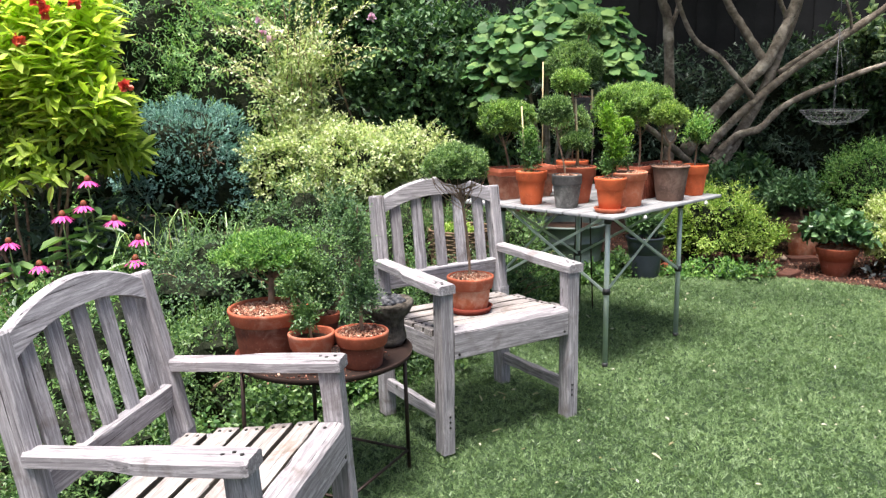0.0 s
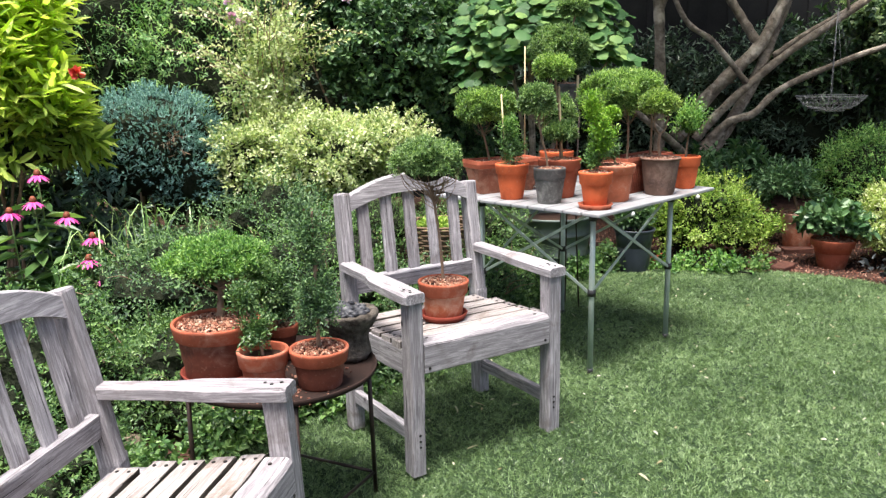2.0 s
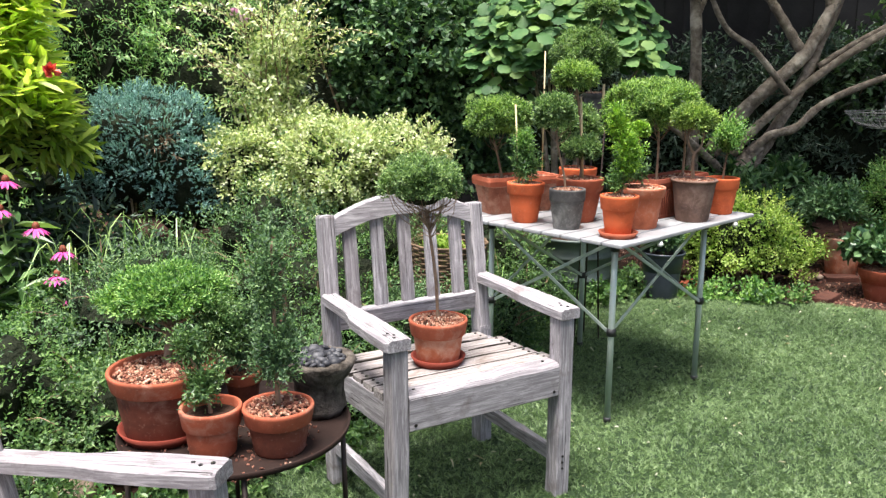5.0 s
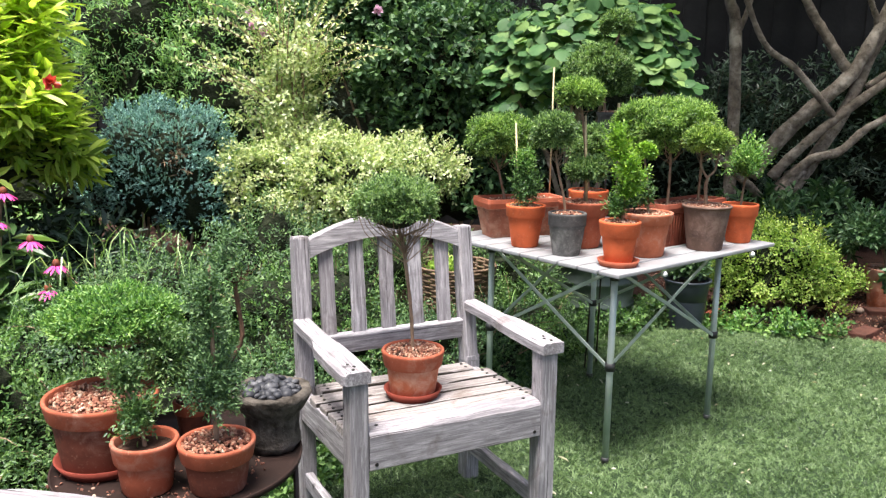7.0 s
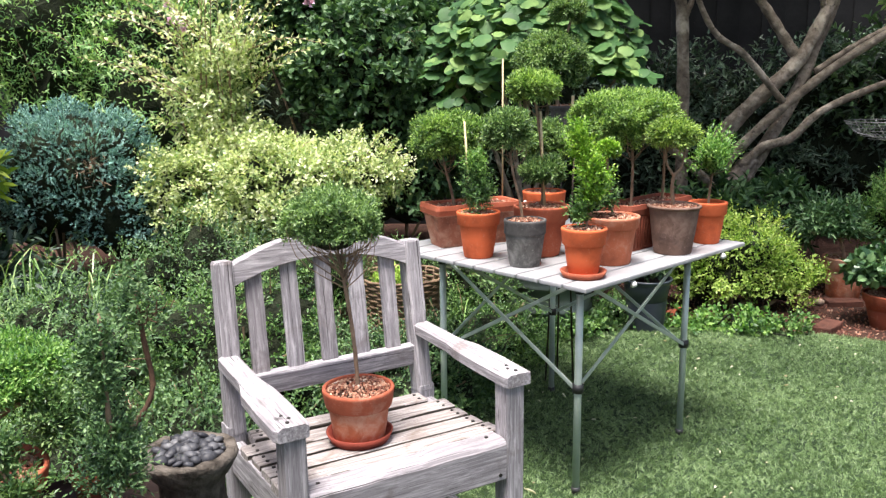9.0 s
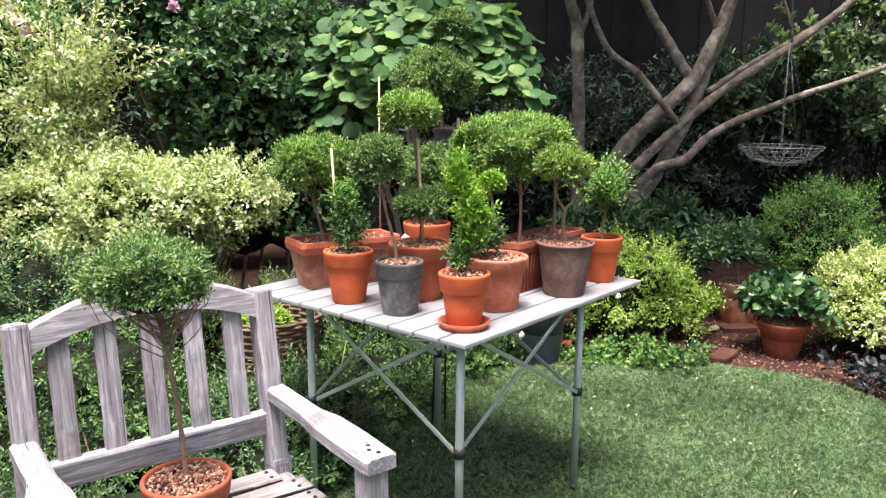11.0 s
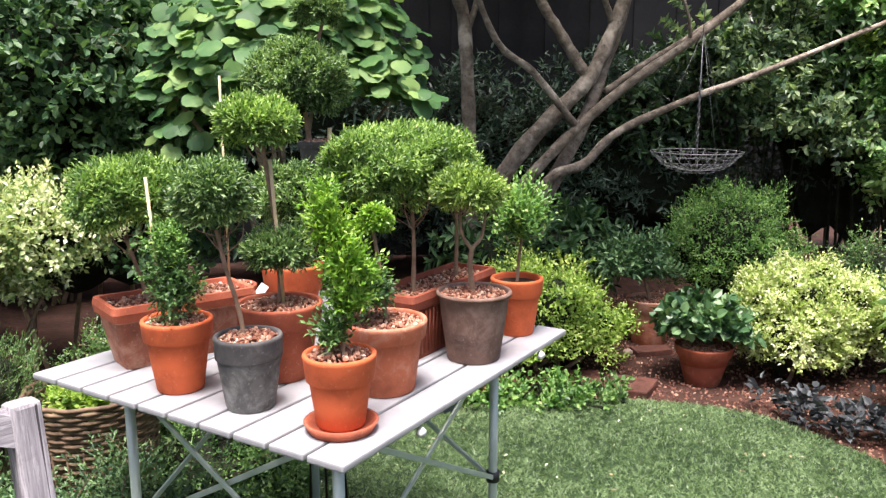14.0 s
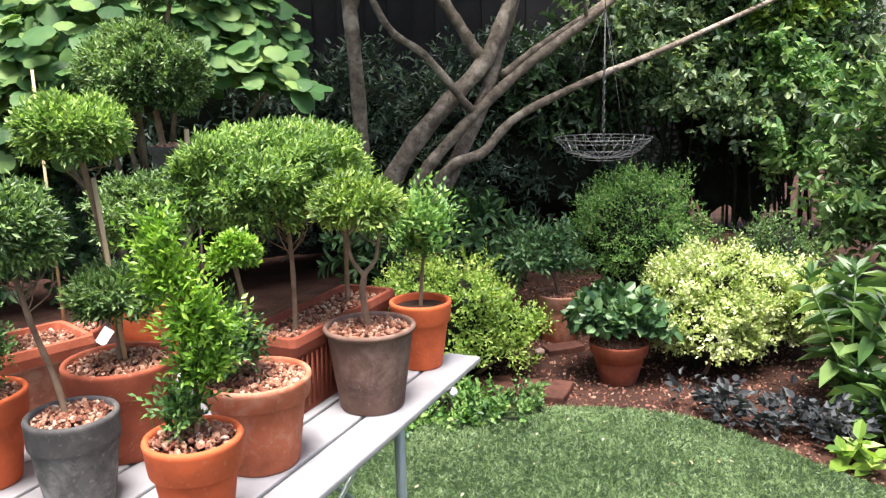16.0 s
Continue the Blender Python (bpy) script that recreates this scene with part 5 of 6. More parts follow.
# ---------- pots ----------
def pot_shape(r, h, rim=0.28, base=0.66, lip=0.009):
    """Flower pot in three turned bands, with a crisp step under the rim: body, rim, hollow."""
    hr = h * rim
    rb = r * base
    rm = r * (0.87 - (0.03 if rim > 0.33 else 0.0)) if lip > 0.004 else r * 0.93
    lip = min(lip, r * 0.085)
    zr = h - hr
    body = [(0.0, 0.0), (rb - 0.005, 0.0), (rb - 0.002, 0.001), (rb, 0.005), (rb + (rm - rb) * 0.5, zr * 0.5), (rm, zr + 0.002)]
    ledge = [(rm - 0.002, zr), (rm + lip * 0.82, zr)]
    band = [(rm + lip * 0.82, zr), (rm + lip, zr + 0.0025), (r - 0.001, h - 0.01), (r, h - 0.005), (r - 0.0015, h - 0.0012), (r - 0.0045, h), (r - 0.008, h - 0.0008), (r - 0.01, h - 0.004), (r - 0.012, h - 0.03), (r * 0.8, h * 0.55), (0.0, h * 0.55)]
    return body, ledge, band


def pot_part(root, r, h, mat, rim=0.28, base=0.66, soil=True, gravel=True, fill=0.92, seed=1, lip=0.009, bits=M_PEBBLE, name="pot", lower=None):
    body, ledge, band = pot_shape(r, h, rim, base, lip)
    g = Geo().add(*lathe(body, 44), 1).add(*lathe(ledge, 44), 1).add(*lathe(band, 44), 0)
    pot = part(name, g.mesh(name, [mat, lower or mat], True), mat, root)
    zf = h * fill
    rf = r * 0.88
    part("soil", Geo().add(*lathe([(0.0, zf), (rf * 0.6, zf - 0.001), (rf, zf - 0.004)], 24)).mesh("soil", M_SOIL, True), M_SOIL, root)
    if gravel:
        rng = np.random.default_rng(seed)
        n = int(720 * (r / 0.1) ** 2)
        a, rr = rng.uniform(0, 6.283, n), rf * np.sqrt(rng.uniform(0, 1, n)) * 0.98
        P = np.stack([rr * np.cos(a), rr * np.sin(a), zf + rng.uniform(-0.001, 0.005, n) + 0.008 * (1 - (rr / rf) ** 2)], 1)
        tagged(part("gravel", Geo().add(*pebbles(P, rng.uniform(0.003, 0.0068, n), rng, 0.5)).mesh("gravel", bits, False), bits, root, "tan and red pea gravel"), kind="stuff")
    return pot


def ball(root, c, r, mat, n=1900, m=7, length=0.034, leaf=0.0175, width=0.0058, seed=1, lump=0.06, zmin=-0.75, depth=0.3, name="crown", up=0.3, jitter=0.7, core_scale=0.8, square=0.0, knob=0.02, oval=False):
    rng = np.random.default_rng(seed)
    n = int(n * 1.3)
    r = tuple(x - min(0.4 * x, length * 0.5 + leaf * 0.35) for x in r)
    P, O = shell(c, r, n, lump, zmin, depth, seed, 5, 0.0, square)
    if knob:
        P, O = knobbed(P, O, c, r, knob, knob * 0.55, seed)
    D = unit(O + rng.normal(size=O.shape) * jitter + [0, 0, up])
    ln = length * rng.uniform(0.6, 1.35, len(P))
    g = Geo().add(*sprigs(P - D * ln[:, None] * 0.5, D, ln, m, leaf, width, 0.8, oval, 0.12, 0.15 if oval else 0.0, 0.2, rng))
    # core in shade colour, so gaps in the crown look deep
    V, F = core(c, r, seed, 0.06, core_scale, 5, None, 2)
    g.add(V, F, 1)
    return part(name, g.mesh(name, [mat, M_SHADE]), mat, root)


def trunk_part(root, pts, r0, r1, twigs=0, top=None, spread=0.06, seed=1, n=14, name="stem", wood=M_STEM):
    """A stem, with thin branches that fan out under the crown."""
    rng = np.random.default_rng(seed)
    g = Geo().add(*tube(smooth_line(pts, n), np.linspace(r0, r1, n) * (1 + 0.1 * np.sin(np.arange(n) * 2.1)), 8))
    stem = part(name, g.mesh(name, wood, True), wood, root)
    fan = Geo()
    for i in range(twigs):
        k = rng.uniform(0.35, 1.0)
        s = np.array(pts[-2]) * (1 - k) + np.array(pts[-1]) * k
        d = np.array([rng.uniform(-1, 1), rng.uniform(-1, 1), 0])
        e = np.array(top) + d * spread + [0, 0, rng.uniform(-0.02, 0.03)]
        fan.add(*tube(smooth_line([s, s * 0.45 + e * 0.55 + d * spread * 0.25 - [0, 0, 0.008], e], 6), np.linspace(r1 * 0.34, r1 * 0.16, 6), 5, False))
    if twigs:
        tagged(part("twig_fan", fan.mesh("twig_fan", wood, True), wood, stem), kind="stuff")
    return stem


def potted(name, at, r, h, mat, label, category="potted plant", rim=0.28, base=0.66, group="", seed=1, fill=0.92, gravel=True, rz=0, bits=M_PEBBLE, lower=None, lip=0.009):
    root = thing(name, at, label, category, group, rz)
    pot_part(root, r, h, mat, rim, base, True, gravel, fill, seed, lip, bits, lower=lower)
    return root


def saucer(at, r, label, mat=M_SAUCER, h=0.022):
    prof = [(0, 0), (r * 0.86, 0), (r, h), (r - 0.006, h), (r * 0.84, 0.008), (0, 0.008)]
    root = new("saucer", Geo().add(*lathe(prof, 40)).mesh("saucer", mat, True))
    root.matrix_world = pose(*at)
    return tagged(root, label, "saucer")


def trough(root, L, W, H, mat, taper=0.8, lower=None):
    """Rectangular planter with rounded corners and a rolled rim."""
    def ring(l, w, z, c=0.014):
        out = []
        for sx, sy in ((1, 1), (-1, 1), (-1, -1), (1, -1)):
            for k in range(4):
                a = math.atan2(sy, sx) - math.pi / 4 + k * math.pi / 6
                out.append((sx * (l / 2 - c) + c * math.cos(a), sy * (w / 2 - c) + c * math.sin(a), z))
        return out
    rings = [ring(L * (0.5 + taper / 2), W * taper, 0), ring(L * 0.98 - 0.01, W * 0.97 - 0.012, H - 0.04), ring(L, W, H - 0.034), ring(L + 0.006, W + 0.006, H - 0.015), ring(L, W, H), ring(L - 0.022, W - 0.022, H), ring(L - 0.028, W - 0.028, H - 0.012), ring(L * 0.86, W * 0.72, H * 0.5)]
    V = np.array(rings).reshape(-1, 3)
    F = [[i * 16 + j, i * 16 + (j + 1) % 16, (i + 1) * 16 + (j + 1) % 16, (i + 1) * 16 + j] for i in range(7) for j in range(16)]
    g = Geo().add(V, F[:32], 1).add(V, F[32:], 0)
    g.add(np.array(rings[0]), [list(range(15, -1, -1))], 1)
    part("planter", g.mesh("planter", [mat, lower or mat], False), mat, root)
    z = H * 0.9
    part("soil", Geo().add([(-L * 0.46, -W * 0.4, z), (L * 0.46, -W * 0.4, z), (L * 0.46, W * 0.4, z), (-L * 0.46, W * 0.4, z)], [[0, 1, 2, 3]]), M_SOIL, root)
    rng = np.random.default_rng(int(L * 1000))
    n = int(L * W * 22000)
    P = np.stack([rng.uniform(-0.46, 0.46, n) * L, rng.uniform(-0.42, 0.42, n) * W, z + rng.uniform(-0.002, 0.006, n)], 1)
    tagged(part("gravel", Geo().add(*pebbles(P, rng.uniform(0.003, 0.0068, n), rng, 0.5)).mesh("gravel", M_PEBBLE, False), M_PEBBLE, root), kind="stuff")


GR = "clipped topiaries on the slatted table"
# trough with a flat-topped myrtle
t1 = thing("planter_trough", (0.557, 4.61, TZ), "worn terracotta trough with a flat-topped clipped myrtle", "potted plant", GR, 27)
trough(t1, 0.34, 0.16, 0.152, M_TERRA, 0.66, M_BELLY)
trunk_part(t1, [(-0.06, 0, 0.11), (-0.08, 0.0, 0.2), (-0.11, -0.005, 0.3)], 0.006, 0.004, 12, (-0.1, 0, 0.34), 0.08, 2)
ball(t1, (-0.085, -0.005, 0.39), (0.15, 0.115, 0.095), L_MYRTLE, 2300, seed=101, square=2.6, lump=0.05)

p = potted("potted_topiary", (0.585, 4.36, TZ), 0.074, 0.155, M_ORANGE, "orange terracotta pot with a staked dark cone of box", group=GR, seed=2)
rod("stake", [(-0.025, 0.0, 0.12), (-0.045, 0.01, 0.45)], 0.0035, M_STAKE, p, "bamboo stake", 6)
trunk_part(p, [(0, 0, 0.13), (0, 0, 0.2), (-0.005, 0, 0.3)], 0.005, 0.003)
ball(p, (0.0, 0, 0.22), (0.066, 0.066, 0.1), L_BOX, 330, 9, 0.05, 0.013, 0.006, seed=102, lump=0.4, depth=0.8, jitter=0.9, core_scale=0.5)
ball(p, (-0.012, 0, 0.315), (0.045, 0.045, 0.07), L_THUJA, 110, 9, 0.05, 0.014, 0.006, seed=106, lump=0.4, depth=0.8, jitter=0.9, core_scale=0.3, up=0.7)

p = potted("potted_topiary", (0.733, 4.225, TZ), 0.068, 0.15, M_GREY, "dark grey clay pot with a ball-headed myrtle standard", group=GR, seed=3, rim=0.3, base=0.72, lip=0.003, lower=M_ASH)
trunk_part(p, [(-0.005, 0, 0.12), (-0.015, 0, 0.2), (-0.035, 0, 0.28), (-0.05, 0, 0.36)], 0.005, 0.004, 12, (-0.055, 0, 0.39), 0.06, 3)
ball(p, (-0.055, 0, 0.43), (0.088, 0.088, 0.078), L_MYRTLE_D, 1700, seed=103)

p = potted("potted_topiary", (0.797, 4.395, TZ), 0.095, 0.17, M_TERRA, "terracotta pot with a two-tiered myrtle topiary", group=GR, seed=4)
trunk_part(p, [(0, 0, 0.14), (0.005, 0, 0.25), (-0.005, 0, 0.38), (-0.025, 0, 0.52)], 0.007, 0.005, 8, (-0.03, 0, 0.53), 0.06, 4)
ball(p, (-0.03, 0, 0.56), (0.094, 0.094, 0.068), L_MYRTLE, 1700, seed=104)
ball(p, (0.0, 0, 0.285), (0.085, 0.085, 0.06), L_MYRTLE_D, 900, seed=105, lump=0.15)
rod("stake", [(0.012, -0.008, 0.13), (-0.008, -0.01, 0.48)], 0.004, M_STAKE, p, "bamboo stake", 6)

saucer((0.9, 4.07, TZ), 0.07, "terracotta saucer under the front orange pot", M_TERRA, 0.02)
p = potted("potted_topiary", (0.9, 4.075, TZ + 0.009), 0.069, 0.14, M_ORANGE, "orange terracotta pot with a bright green spiralling box", group=GR, seed=5, rim=0.36)
trunk_part(p, [(0, 0, 0.12), (0.01, 0, 0.2), (-0.02, 0, 0.39)], 0.005, 0.003)
for i, (x, y, z, rx, rz, k) in enumerate([(-0.012, 0, 0.178, 0.038, 0.05, 40), (0.022, 0, 0.24, 0.052, 0.05, 80), (0.016, 0, 0.305, 0.062, 0.055, 115), (-0.008, 0, 0.37, 0.048, 0.05, 75), (-0.022, 0, 0.42, 0.028, 0.042, 34)]):
    ball(p, (x, y, z), (rx, rx, rz), L_BRIGHT if i else L_BOX, int(k * 1.25), 11, 0.07, 0.0165, 0.007, seed=110 + i, lump=0.4, jitter=0.9, up=0.9, core_scale=0.3, depth=0.8)

p = potted("potted_topiary", (1.01, 4.264, TZ), 0.091, 0.155, M_OLD, "limed terracotta pot with bushy box and a small ball", group=GR, seed=6, rim=0.24, base=0.7)
trunk_part(p, [(0.005, 0, 0.13), (-0.005, 0, 0.24), (-0.02, 0, 0.34)], 0.006, 0.004)
ball(p, (-0.02, 0, 0.36), (0.046, 0.046, 0.036), L_BRIGHT, 700, 6, 0.022, 0.013, 0.006, seed=120)
ball(p, (-0.045, 0.0, 0.222), (0.085, 0.08, 0.085), L_BOX, 260, 10, 0.06, 0.016, 0.007, seed=121, lump=0.3, jitter=0.9, core_scale=0.4, depth=0.8, up=0.6)

p = potted("potted_topiary", (1.245, 4.425, TZ), 0.09, 0.165, M_BROWN, "brown clay pot with a fork-stemmed ball-headed myrtle", group=GR, seed=7, rim=0.04, base=0.7, lip=0.003)
trunk_part(p, [(0, 0, 0.14), (-0.01, 0, 0.22), (-0.005, 0, 0.27)], 0.007, 0.006)
trunk_part(p, [(-0.005, 0, 0.26), (-0.03, 0, 0.3), (-0.035, 0, 0.36)], 0.005, 0.003, 10, (-0.02, 0, 0.4), 0.06, 5)
trunk_part(p, [(-0.005, 0, 0.265), (0.02, 0.01, 0.29), (0.03, 0.01, 0.35)], 0.005, 0.003, 10, (0.0, 0, 0.4), 0.06, 6)
ball(p, (-0.014, 0, 0.4), (0.096, 0.096, 0.064), L_YOUNGMYRTLE, 1800, seed=122)

p = potted("potted_shrub", (1.405, 4.6, TZ), 0.069, 0.15, M_ORANGE, "orange terracotta pot with a loose young shrub", group=GR, seed=8, gravel=False, rim=0.3)
trunk_part(p, [(0, 0, 0.12), (0.005, 0, 0.2), (0.015, 0, 0.28)], 0.005, 0.003, 9, (0.01, 0, 0.28), 0.06, 7)
ball(p, (0.01, 0, 0.3), (0.1, 0.1, 0.115), L_THUJA, 170, 11, 0.1, 0.021, 0.0095, seed=123, lump=0.45, jitter=0.7, up=1.3, core_scale=0.15, depth=0.9, zmin=-0.4)

t2 = thing("planter_trough", (1.185, 4.585, TZ), "long terracotta trough with a flat-topped myrtle hedge", "potted plant", GR, 46)
trough(t2, 0.4, 0.135, 0.16, M_DEEP)
for j in range(22):
    for sy in (-1, 1):
        x = -0.175 + j * 0.0167
        rod("rib", [(x * 0.95, sy * 0.0575, 0.012), (x, sy * 0.0645, 0.118)], 0.0022, M_DEEP, t2, "", 6)
for j, x in enumerate((-0.1, 0.1)):
    trunk_part(t2, [(x, 0, 0.12), (x + 0.005, 0, 0.25), (x, 0, 0.36)], 0.006, 0.004, 12, (x * 1.1, 0, 0.4), 0.09, 8 + j)
ball(t2, (-0.035, 0.077, 0.44), (0.215, 0.15, 0.105), L_MYRTLE, 4600, seed=124, square=5, lump=0.04, knob=0.03)

p = potted("terracotta_pot", (0.84, 4.85, TZ), 0.085, 0.16, M_ORANGE, "terracotta pot with a banded rim at the back of the table", group=GR, seed=9, rim=0.45)
trunk_part(p, [(0, 0, 0.13), (0, 0, 0.2), (0, 0, 0.3)], 0.005, 0.004)
ball(p, (0, 0, 0.34), (0.11, 0.1, 0.11), L_MYRTLE_D, 1000, seed=125, lump=0.15)
p = potted("terracotta_pot", (0.685, 4.76, TZ), 0.06, 0.13, M_DEEP, "small terracotta pot beside the trough", group=GR, seed=10)

rod("stake", [(-0.01, 0.0, 0.1), (-0.01, 0, 0.66)], 0.003, M_STAKE, p, "thin bamboo stake", 6)
lab = part("plant_label", plank_mesh(0.036, 0.022, 0.0015, 0.0005, 0.0, 1, 1), M_GLAZED, p, "white plastic plant label", pose(0.07, -0.07, 0.125, 60, -50, 20))
# tall topiary on a stand behind the table
stand = thing("plant_stand", (0.93, 5.06, 0), "thin dark iron plant stand behind the table", "stand")
for j in range(3):
    a = radians(90 + 120 * j)
    rod("leg", [(0.055 * math.cos(a), 0.055 * math.sin(a), 1.06), (0.04 * math.cos(a), 0.04 * math.sin(a), 0.6), (0.07 * math.cos(a), 0.07 * math.sin(a), -0.03)], 0.004, M_IRON, stand)
rod("plate", [(0, 0, 1.06), (0, 0, 1.08)], 0.065, M_IRON, stand, "", 20)
p = potted("potted_topiary", (0.93, 5.06, 1.08), 0.06, 0.1, M_GREY, "grey pot with a tall two-ball myrtle topiary", seed=11, rim=0.2, base=0.8)
trunk_part(p, [(-0.02, 0, 0.08), (-0.03, 0, 0.16), (-0.03, 0, 0.24), (0.03, 0, 0.46)], 0.009, 0.005)
rod("stake", [(0.03, -0.05, 0.03), (0.032, -0.055, 0.14)], 0.006, M_STAKE, p, "pale wooden stake", 6)
ball(p, (-0.05, 0, 0.275), (0.165, 0.155, 0.135), L_MYRTLE_D, 3600, seed=126)
ball(p, (0.01, 0, 0.475), (0.085, 0.085, 0.065), L_MYRTLE_D, 1200, seed=127)

# standard on the chair seat
saucer((0.29, 3.575, 0.4), 0.084, "dark red terracotta saucer on the chair seat", M_SAUCER, 0.024)
p = potted("potted_topiary", (0.29, 3.575, 0.41), 0.09, 0.13, M_TERRA, "terracotta pot with a ball-headed myrtle standard", seed=12, rim=0.36, base=0.72, lower=M_OLD)
trunk_part(p, [(0, 0, 0.11), (-0.005, 0, 0.22), (-0.015, 0, 0.32), (-0.035, 0, 0.46)], 0.0055, 0.0045, 46, (-0.045, 0, 0.52), 0.105, 13)
ball(p, (-0.048, 0, 0.535), (0.13, 0.13, 0.1), L_MYRTLE_D, 3300, 7, 0.03, 0.0125, 0.005, seed=128, zmin=-0.3, lump=0.1, depth=0.5)

# things on the round table
ZT = 0.395
saucer((-0.352, 3.05, ZT), 0.112, "dark red terracotta saucer under the large pot", M_SAUCER, 0.026)
p = potted("potted_topiary", (-0.352, 3.05, ZT + 0.01), 0.127, 0.163, M_TERRA, "large terracotta pot with a broad clipped box dome", seed=14, bits=M_SHADEDPEBBLE, rim=0.27, base=0.74, lower=M_DAMP)
trunk_part(p, [(0, 0.02, 0.13), (0, 0.05, 0.19), (-0.01, 0.1, 0.25)], 0.012, 0.008, 16, (-0.02, 0.13, 0.3), 0.1, 15)
ball(p, (-0.025, 0.12, 0.3), (0.17, 0.16, 0.09), L_THUJA, 3400, 9, 0.045, 0.0165, 0.0062, seed=130, lump=0.14, zmin=-0.12, core_scale=0.7, jitter=0.8, up=0.5)
ball(p, (0.13, 0.08, 0.235), (0.08, 0.08, 0.1), L_HEDGE, 420, 8, 0.05, 0.014, 0.0055, seed=135, lump=0.25, zmin=-0.8, core_scale=0.5, depth=0.6)
p = potted("potted_plant", (-0.2, 2.95, ZT), 0.072, 0.118, M_TERRA, "terracotta pot with a small upright box", seed=16, gravel=False, rim=0.4, base=0.74, fill=0.84)
trunk_part(p, [(0, 0, 0.09), (-0.01, 0, 0.17), (-0.05, 0.01, 0.24)], 0.005, 0.003)
ball(p, (-0.015, 0, 0.165), (0.056, 0.056, 0.07), L_HEDGE, 150, 9, 0.06, 0.015, 0.0065, seed=131, lump=0.35, jitter=0.8, core_scale=0.25, depth=0.9, up=0.6)
ball(p, (-0.05, 0.02, 0.25), (0.046, 0.046, 0.08), L_HEDGE, 105, 9, 0.06, 0.015, 0.0065, seed=136, lump=0.35, jitter=0.8, core_scale=0.2, depth=0.9, up=0.8)
p = potted("potted_plant", (-0.05, 2.98, ZT), 0.084, 0.112, M_TERRA, "terracotta pot with a tall narrow conical evergreen", seed=17, bits=M_SHADEDPEBBLE, rim=0.36, base=0.72, lower=M_DAMP)
trunk_part(p, [(0, 0, 0.1), (0, 0, 0.3), (0, 0, 0.5)], 0.006, 0.003)
ball(p, (0, 0, 0.235), (0.075, 0.075, 0.115), L_COTON, 300, 10, 0.06, 0.014, 0.0055, seed=132, lump=0.3, jitter=0.7, core_scale=0.4, depth=0.85, up=0.6)
ball(p, (-0.012, 0, 0.4), (0.052, 0.052, 0.14), L_COTON, 190, 10, 0.06, 0.014, 0.0055, seed=133, lump=0.35, jitter=0.8, up=0.9, core_scale=0.25, depth=0.9)
p = potted("potted_plant", (-0.2, 3.2, ZT), 0.05, 0.11, M_TERRA, "small terracotta pot at the back of the tray table", seed=18, bits=M_SHADEDPEBBLE, gravel=True, lower=M_DAMP)
trunk_part(p, [(0, 0, 0.09), (0.06, 0.05, 0.17), (0.095, 0.09, 0.24), (0.085, 0.095, 0.34), (0.07, 0.1, 0.45)], 0.0075, 0.005, 14, (0.07, 0.1, 0.42), 0.07, 19, wood=M_BROWNSTEM)
ball(p, (0.06, 0.1, 0.43), (0.09, 0.08, 0.13), L_COTON, 90, 10, 0.07, 0.016, 0.0065, seed=137, lump=0.35, jitter=0.9, core_scale=0.1, depth=0.9, up=0.5)
ball(p, (0, 0, 0.2), (0.06, 0.06, 0.1), L_COTON, 700, 7, 0.04, 0.014, 0.007, seed=134, lump=0.3, core_scale=0.3, depth=0.8)
rng = np.random.default_rng(33)
a, rr = rng.uniform(0, 6.283, 420), 0.245 * np.sqrt(rng.uniform(0, 1, 420))
P = np.stack([-0.2 + rr * np.cos(a), 3.03 + rr * np.sin(a), np.full(420, ZT + 0.001)], 1)
V, F = pebbles(P, rng.uniform(0.0015, 0.006, 420), rng, 0.5)
tagged(new("spilled_gravel", Geo().add(V, F).mesh("spilled_gravel", M_MULCHBITS)), "spilled gravel and soil crumbs on the iron tray", "gravel", kind="stuff")
# stone planter with pebbles
rk = thing("stone_planter", (0.0, 3.2, ZT), "rough mossy stone planter filled with black pebbles", "planter")
V, F = lathe([(0.0, 0.0), (0.06, 0.0), (0.07, 0.02), (0.062, 0.06), (0.066, 0.09), (0.082, 0.11), (0.096, 0.138), (0.094, 0.15), (0.078, 0.15), (0.07, 0.132), (0, 0.132)], 30)
V = V + np.random.default_rng(3).normal(size=V.shape) * 0.0022 * (np.linalg.norm(V[:, :2], axis=1) > 0.02)[:, None]
part("stone_body", Geo().add(V, F).mesh("stone_body", M_STONE, True), M_STONE, rk)
rng = np.random.default_rng(4)
k = np.arange(46)
a, rr = k * 2.39996, 0.07 * np.sqrt((k + 0.5) / 46)
V, F = pebbles(np.stack([rr * np.cos(a), rr * np.sin(a), 0.143 + rng.uniform(0, 0.012, 46)], 1), rng.uniform(0.012, 0.0195, 46), rng, 0.55, True)
for i in range(46):
    part("pebble", Geo().add(V[i * len(ICO_V):(i + 1) * len(ICO_V)], ICO_F).mesh("pebble", M_BLACKPEB, True), M_BLACKPEB, rk)

# pots in the bed
p = potted("potted_shrub", (2.805, 6.6, -0.03), 0.13, 0.25, M_OLD, "terracotta pot with a broad-leaved evergreen shrub", seed=20, rim=0.28, base=0.72)
ball(p, (-0.1, 0.05, 0.43), (0.27, 0.22, 0.2), L_ROUND, 460, 8, 0.12, 0.05, 0.02, seed=140, lump=0.3, jitter=0.8, depth=0.7, core_scale=0.5, zmin=-0.3, knob=0.06, oval=True)
trunk_part(p, [(0, 0, 0.2), (-0.02, 0, 0.3), (-0.06, 0.02, 0.42)], 0.012, 0.008)
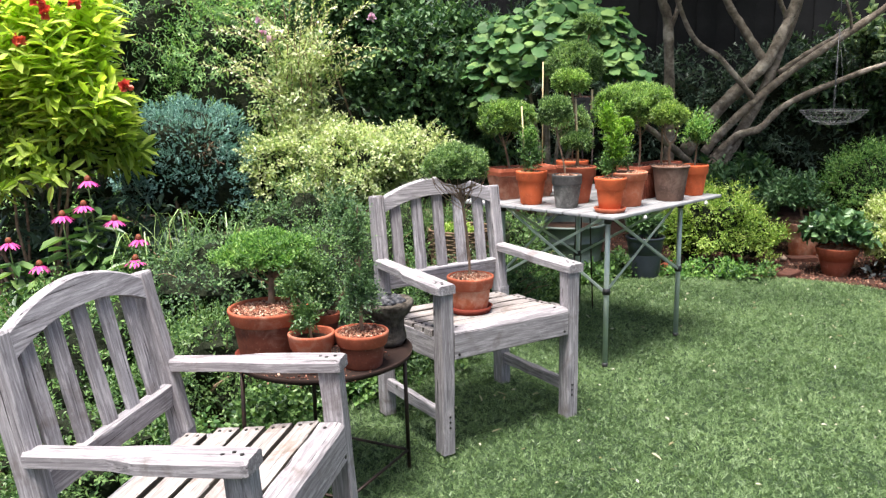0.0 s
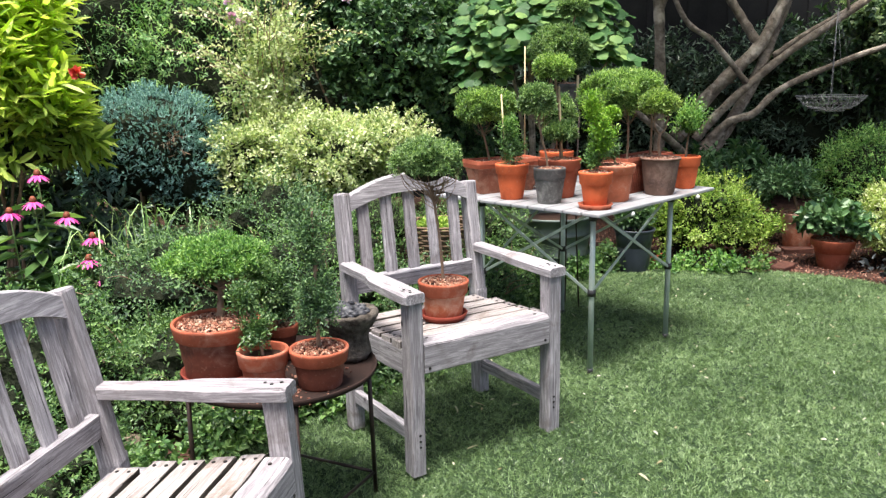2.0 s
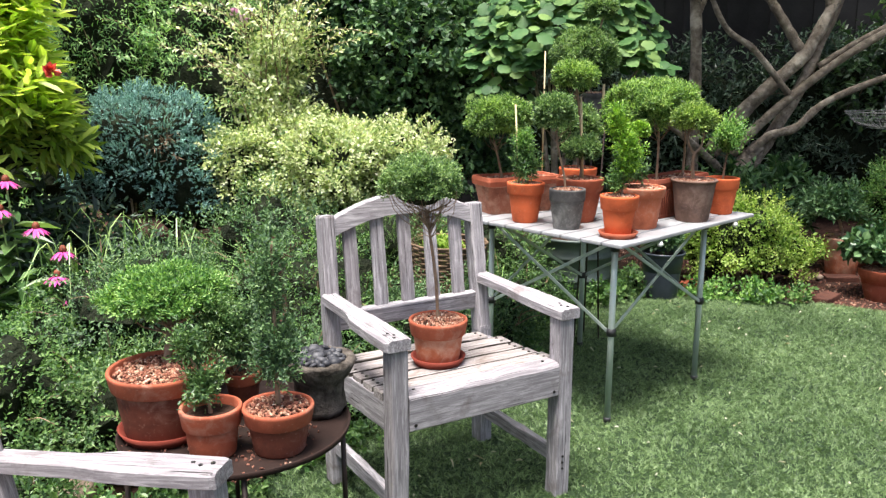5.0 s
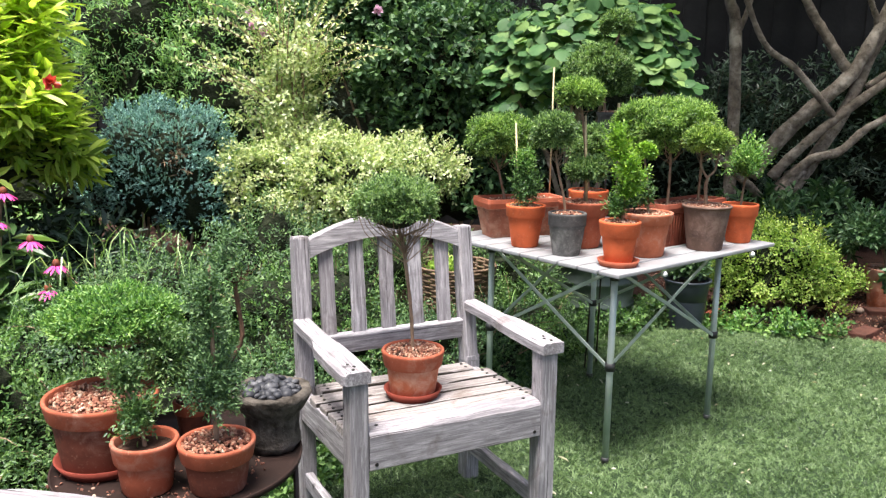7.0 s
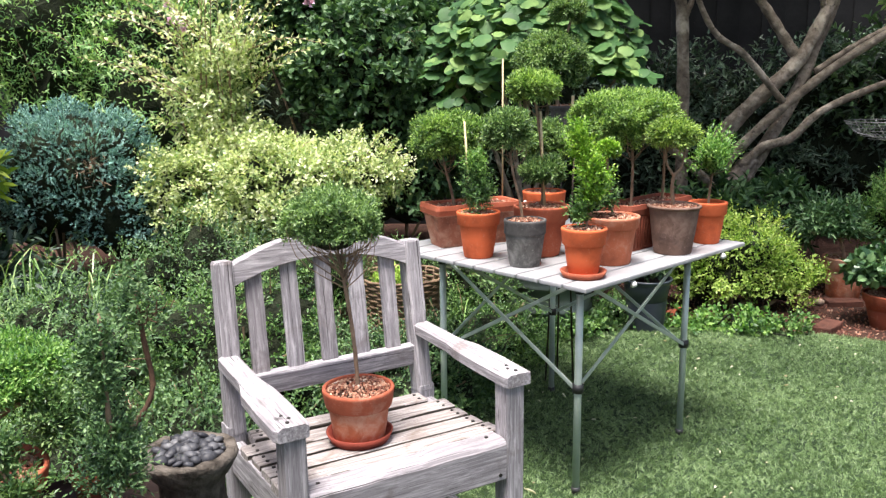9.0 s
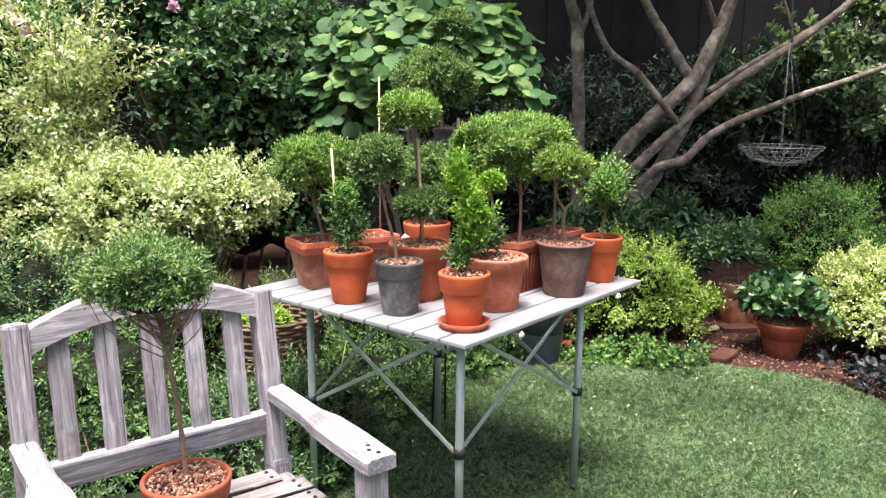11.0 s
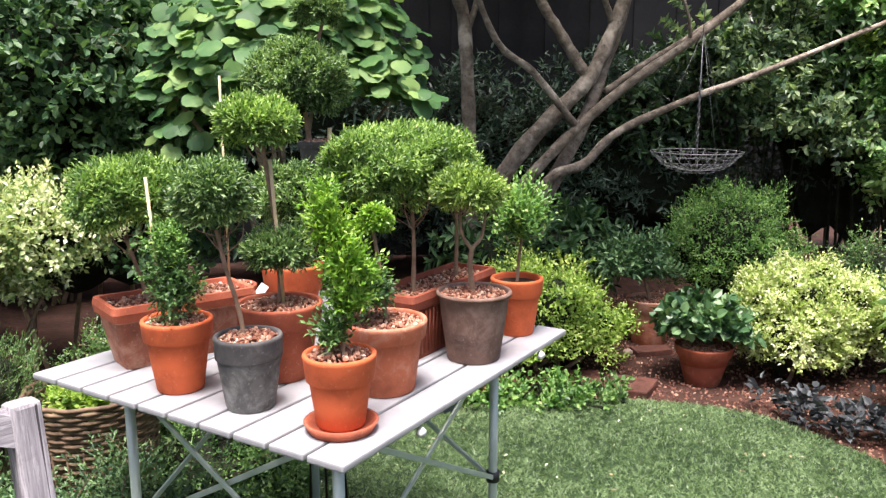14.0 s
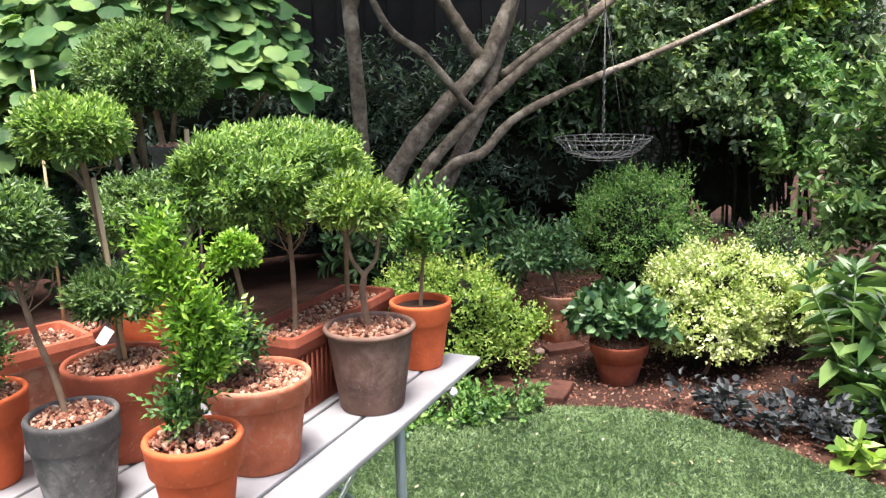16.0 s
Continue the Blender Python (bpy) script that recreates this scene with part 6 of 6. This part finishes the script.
p = potted("potted_shrub", (2.76, 5.95, -0.03), 0.135, 0.19, M_TERRA, "dark terracotta pot with a rounded soft-leaved plant", seed=21, rim=0.26, base=0.6, lower=M_DEEP)
ball(p, (0.03, 0.02, 0.29), (0.25, 0.22, 0.17), L_ROUND, 300, 5, 0.08, 0.066, 0.052, seed=141, lump=0.25, jitter=0.9, depth=0.7, core_scale=0.4, zmin=-0.3, knob=0.06, oval=True)
# zinc tub under the table
tub = thing("zinc_tub", (0.95, 5.86, -0.01), "round galvanised zinc tub with ribbed bands, planted", "tub")
prof = [(0, 0), (0.2, 0), (0.205, 0.02)]
for z in (0.1, 0.13, 0.26):
    prof += [(0.2 + z * 0.12, z), (0.212 + z * 0.12, z + 0.008), (0.2 + z * 0.12, z + 0.016)]
prof += [(0.25, 0.36), (0.262, 0.365), (0.262, 0.38), (0.245, 0.38), (0.23, 0.3), (0, 0.3)]
part("body", Geo().add(*lathe(prof, 48)).mesh("body", M_ZINC, True), M_ZINC, tub)
part("soil", Geo().add(*lathe([(0, 0.345), (0.24, 0.34)], 24)), M_SOIL, tub)
bp = potted("glazed_pot", (1.46, 5.85, -0.03), 0.13, 0.3, M_BLUEGLAZE, "tall blue-grey glazed pot with dark foliage", seed=22, rim=0.08, base=0.72, gravel=False)
ball(bp, (0, 0, 0.38), (0.14, 0.14, 0.1), L_COTON, 500, 6, 0.08, 0.04, 0.018, seed=142, core_scale=0.5)

# wicker basket behind the chair
wb = thing("wicker_basket", (0.255, 5.06, -0.03), "round brown woven wicker basket holding a plant", "basket")
for i in range(24):
    z = 0.19 + i * 0.0135
    w = np.linspace(0, 2 * np.pi, 49)
    r = 0.15 + i * 0.0016 + 0.005 * np.sin(w * 12 + (i % 2) * np.pi)
    rod("cane", np.stack([r * np.cos(w), r * np.sin(w), np.full(49, z)], 1), 0.0068, M_WICKER, wb, "", 6)
for i in range(24):
    a = i * 2 * math.pi / 24
    rod("upright", [(0.152 * math.cos(a), 0.152 * math.sin(a), 0.0), (0.182 * math.cos(a), 0.182 * math.sin(a), 0.505)], 0.0035, M_WICKER, wb, "", 5)
ball(wb, (-0.03, 0, 0.47), (0.12, 0.12, 0.05), L_LIME, 300, 6, 0.06, 0.03, 0.016, seed=150, core_scale=0.6, name="foliage")

# coneflowers
rng = np.random.default_rng(80)
HEADS = [(-1.549, 4.45, 0.834), (-1.557, 4.4, 0.72), (-1.641, 4.35, 0.679), (-1.413, 4.4, 0.647), (-1.297, 4.38, 0.555), (-1.723, 4.25, 0.46), (-1.287, 4.3, 0.472), (-1.218, 4.3, 0.391), (-1.886, 4.3, 0.561)]
for x, y, z in HEADS:
    c = thing("coneflower", (x, y, 0), "pink coneflower with drooping petals on a tall leafy stem", "flower", "coneflowers by the juniper")
    rod("stem", smooth_line([(rng.uniform(-0.05, 0.05), 0.04, -0.03), (0.01, 0.02, z * 0.5), (0, 0, z - 0.012)], 8), 0.0035, L_GRASSY, c, "", 6)
    V, F = lathe([(0, 0.022), (0.008, 0.02), (0.014, 0.01), (0.016, 0), (0.012, -0.008), (0, -0.01)], 14)
    part("cone", Geo().add(V + [0, 0, z], F).mesh("cone", M_CONE, True), M_CONE, c, "orange-brown bristly cone")
    a = np.linspace(0, 2 * np.pi, 15)[:14] + rng.uniform(-0.1, 0.1, 14)
    o = np.stack([np.cos(a), np.sin(a), np.full(14, -0.42) + rng.uniform(-0.15, 0.15, 14)], 1)
    for d in o:
        part("petal", Geo().add(*leaves(np.array([[0, 0, z - 0.004]]) + d * [0.012, 0.012, 0], d[None], np.array([[0, 0, 1.0]]), 0.052, 0.016, True, -0.1, 0.25)), L_PINK, c)
    k = 34
    t = rng.uniform(0.1, 0.85, k)
    a = rng.uniform(0, 6.283, k)
    A = np.stack([np.cos(a), np.sin(a), np.full(k, 0.1)], 1)
    part("foliage", Geo().add(*leaves(np.stack([np.zeros(k), np.zeros(k) + 0.02, t * z], 1), A, np.array([[0, 0, 1.0]] * k), rng.uniform(0.1, 0.19, k), rng.uniform(0.04, 0.07, k), True, 0.12, 0.3)), L_HEDGE, c)

# small clay pot lying beside the glazed pot, and a pale stone on the mulch
tp = thing("small_pot", (1.62, 6.0, 0.02), "small orange clay pot lying on its side", "pot", rz=30, rx=80)
pot_part(tp, 0.05, 0.085, M_TERRA, 0.25, 0.66, gravel=False, fill=0.6)
rng = np.random.default_rng(44)
V, F = pebbles(np.array([[2.585, 6.39, -0.01], [-0.877, 3.54, rise(-0.877, 3.54) + 0.0]]), np.array([0.03, 0.07]), rng, 0.6, True)
for i, lab in enumerate(("pale tan stone lying on the mulch", "smooth tan stone under the shrubs")):
    tagged(new("stone", Geo().add(V[i * len(ICO_V):(i + 1) * len(ICO_V)], ICO_F).mesh("stone", M_PALESTONE, True)), lab, "stone")
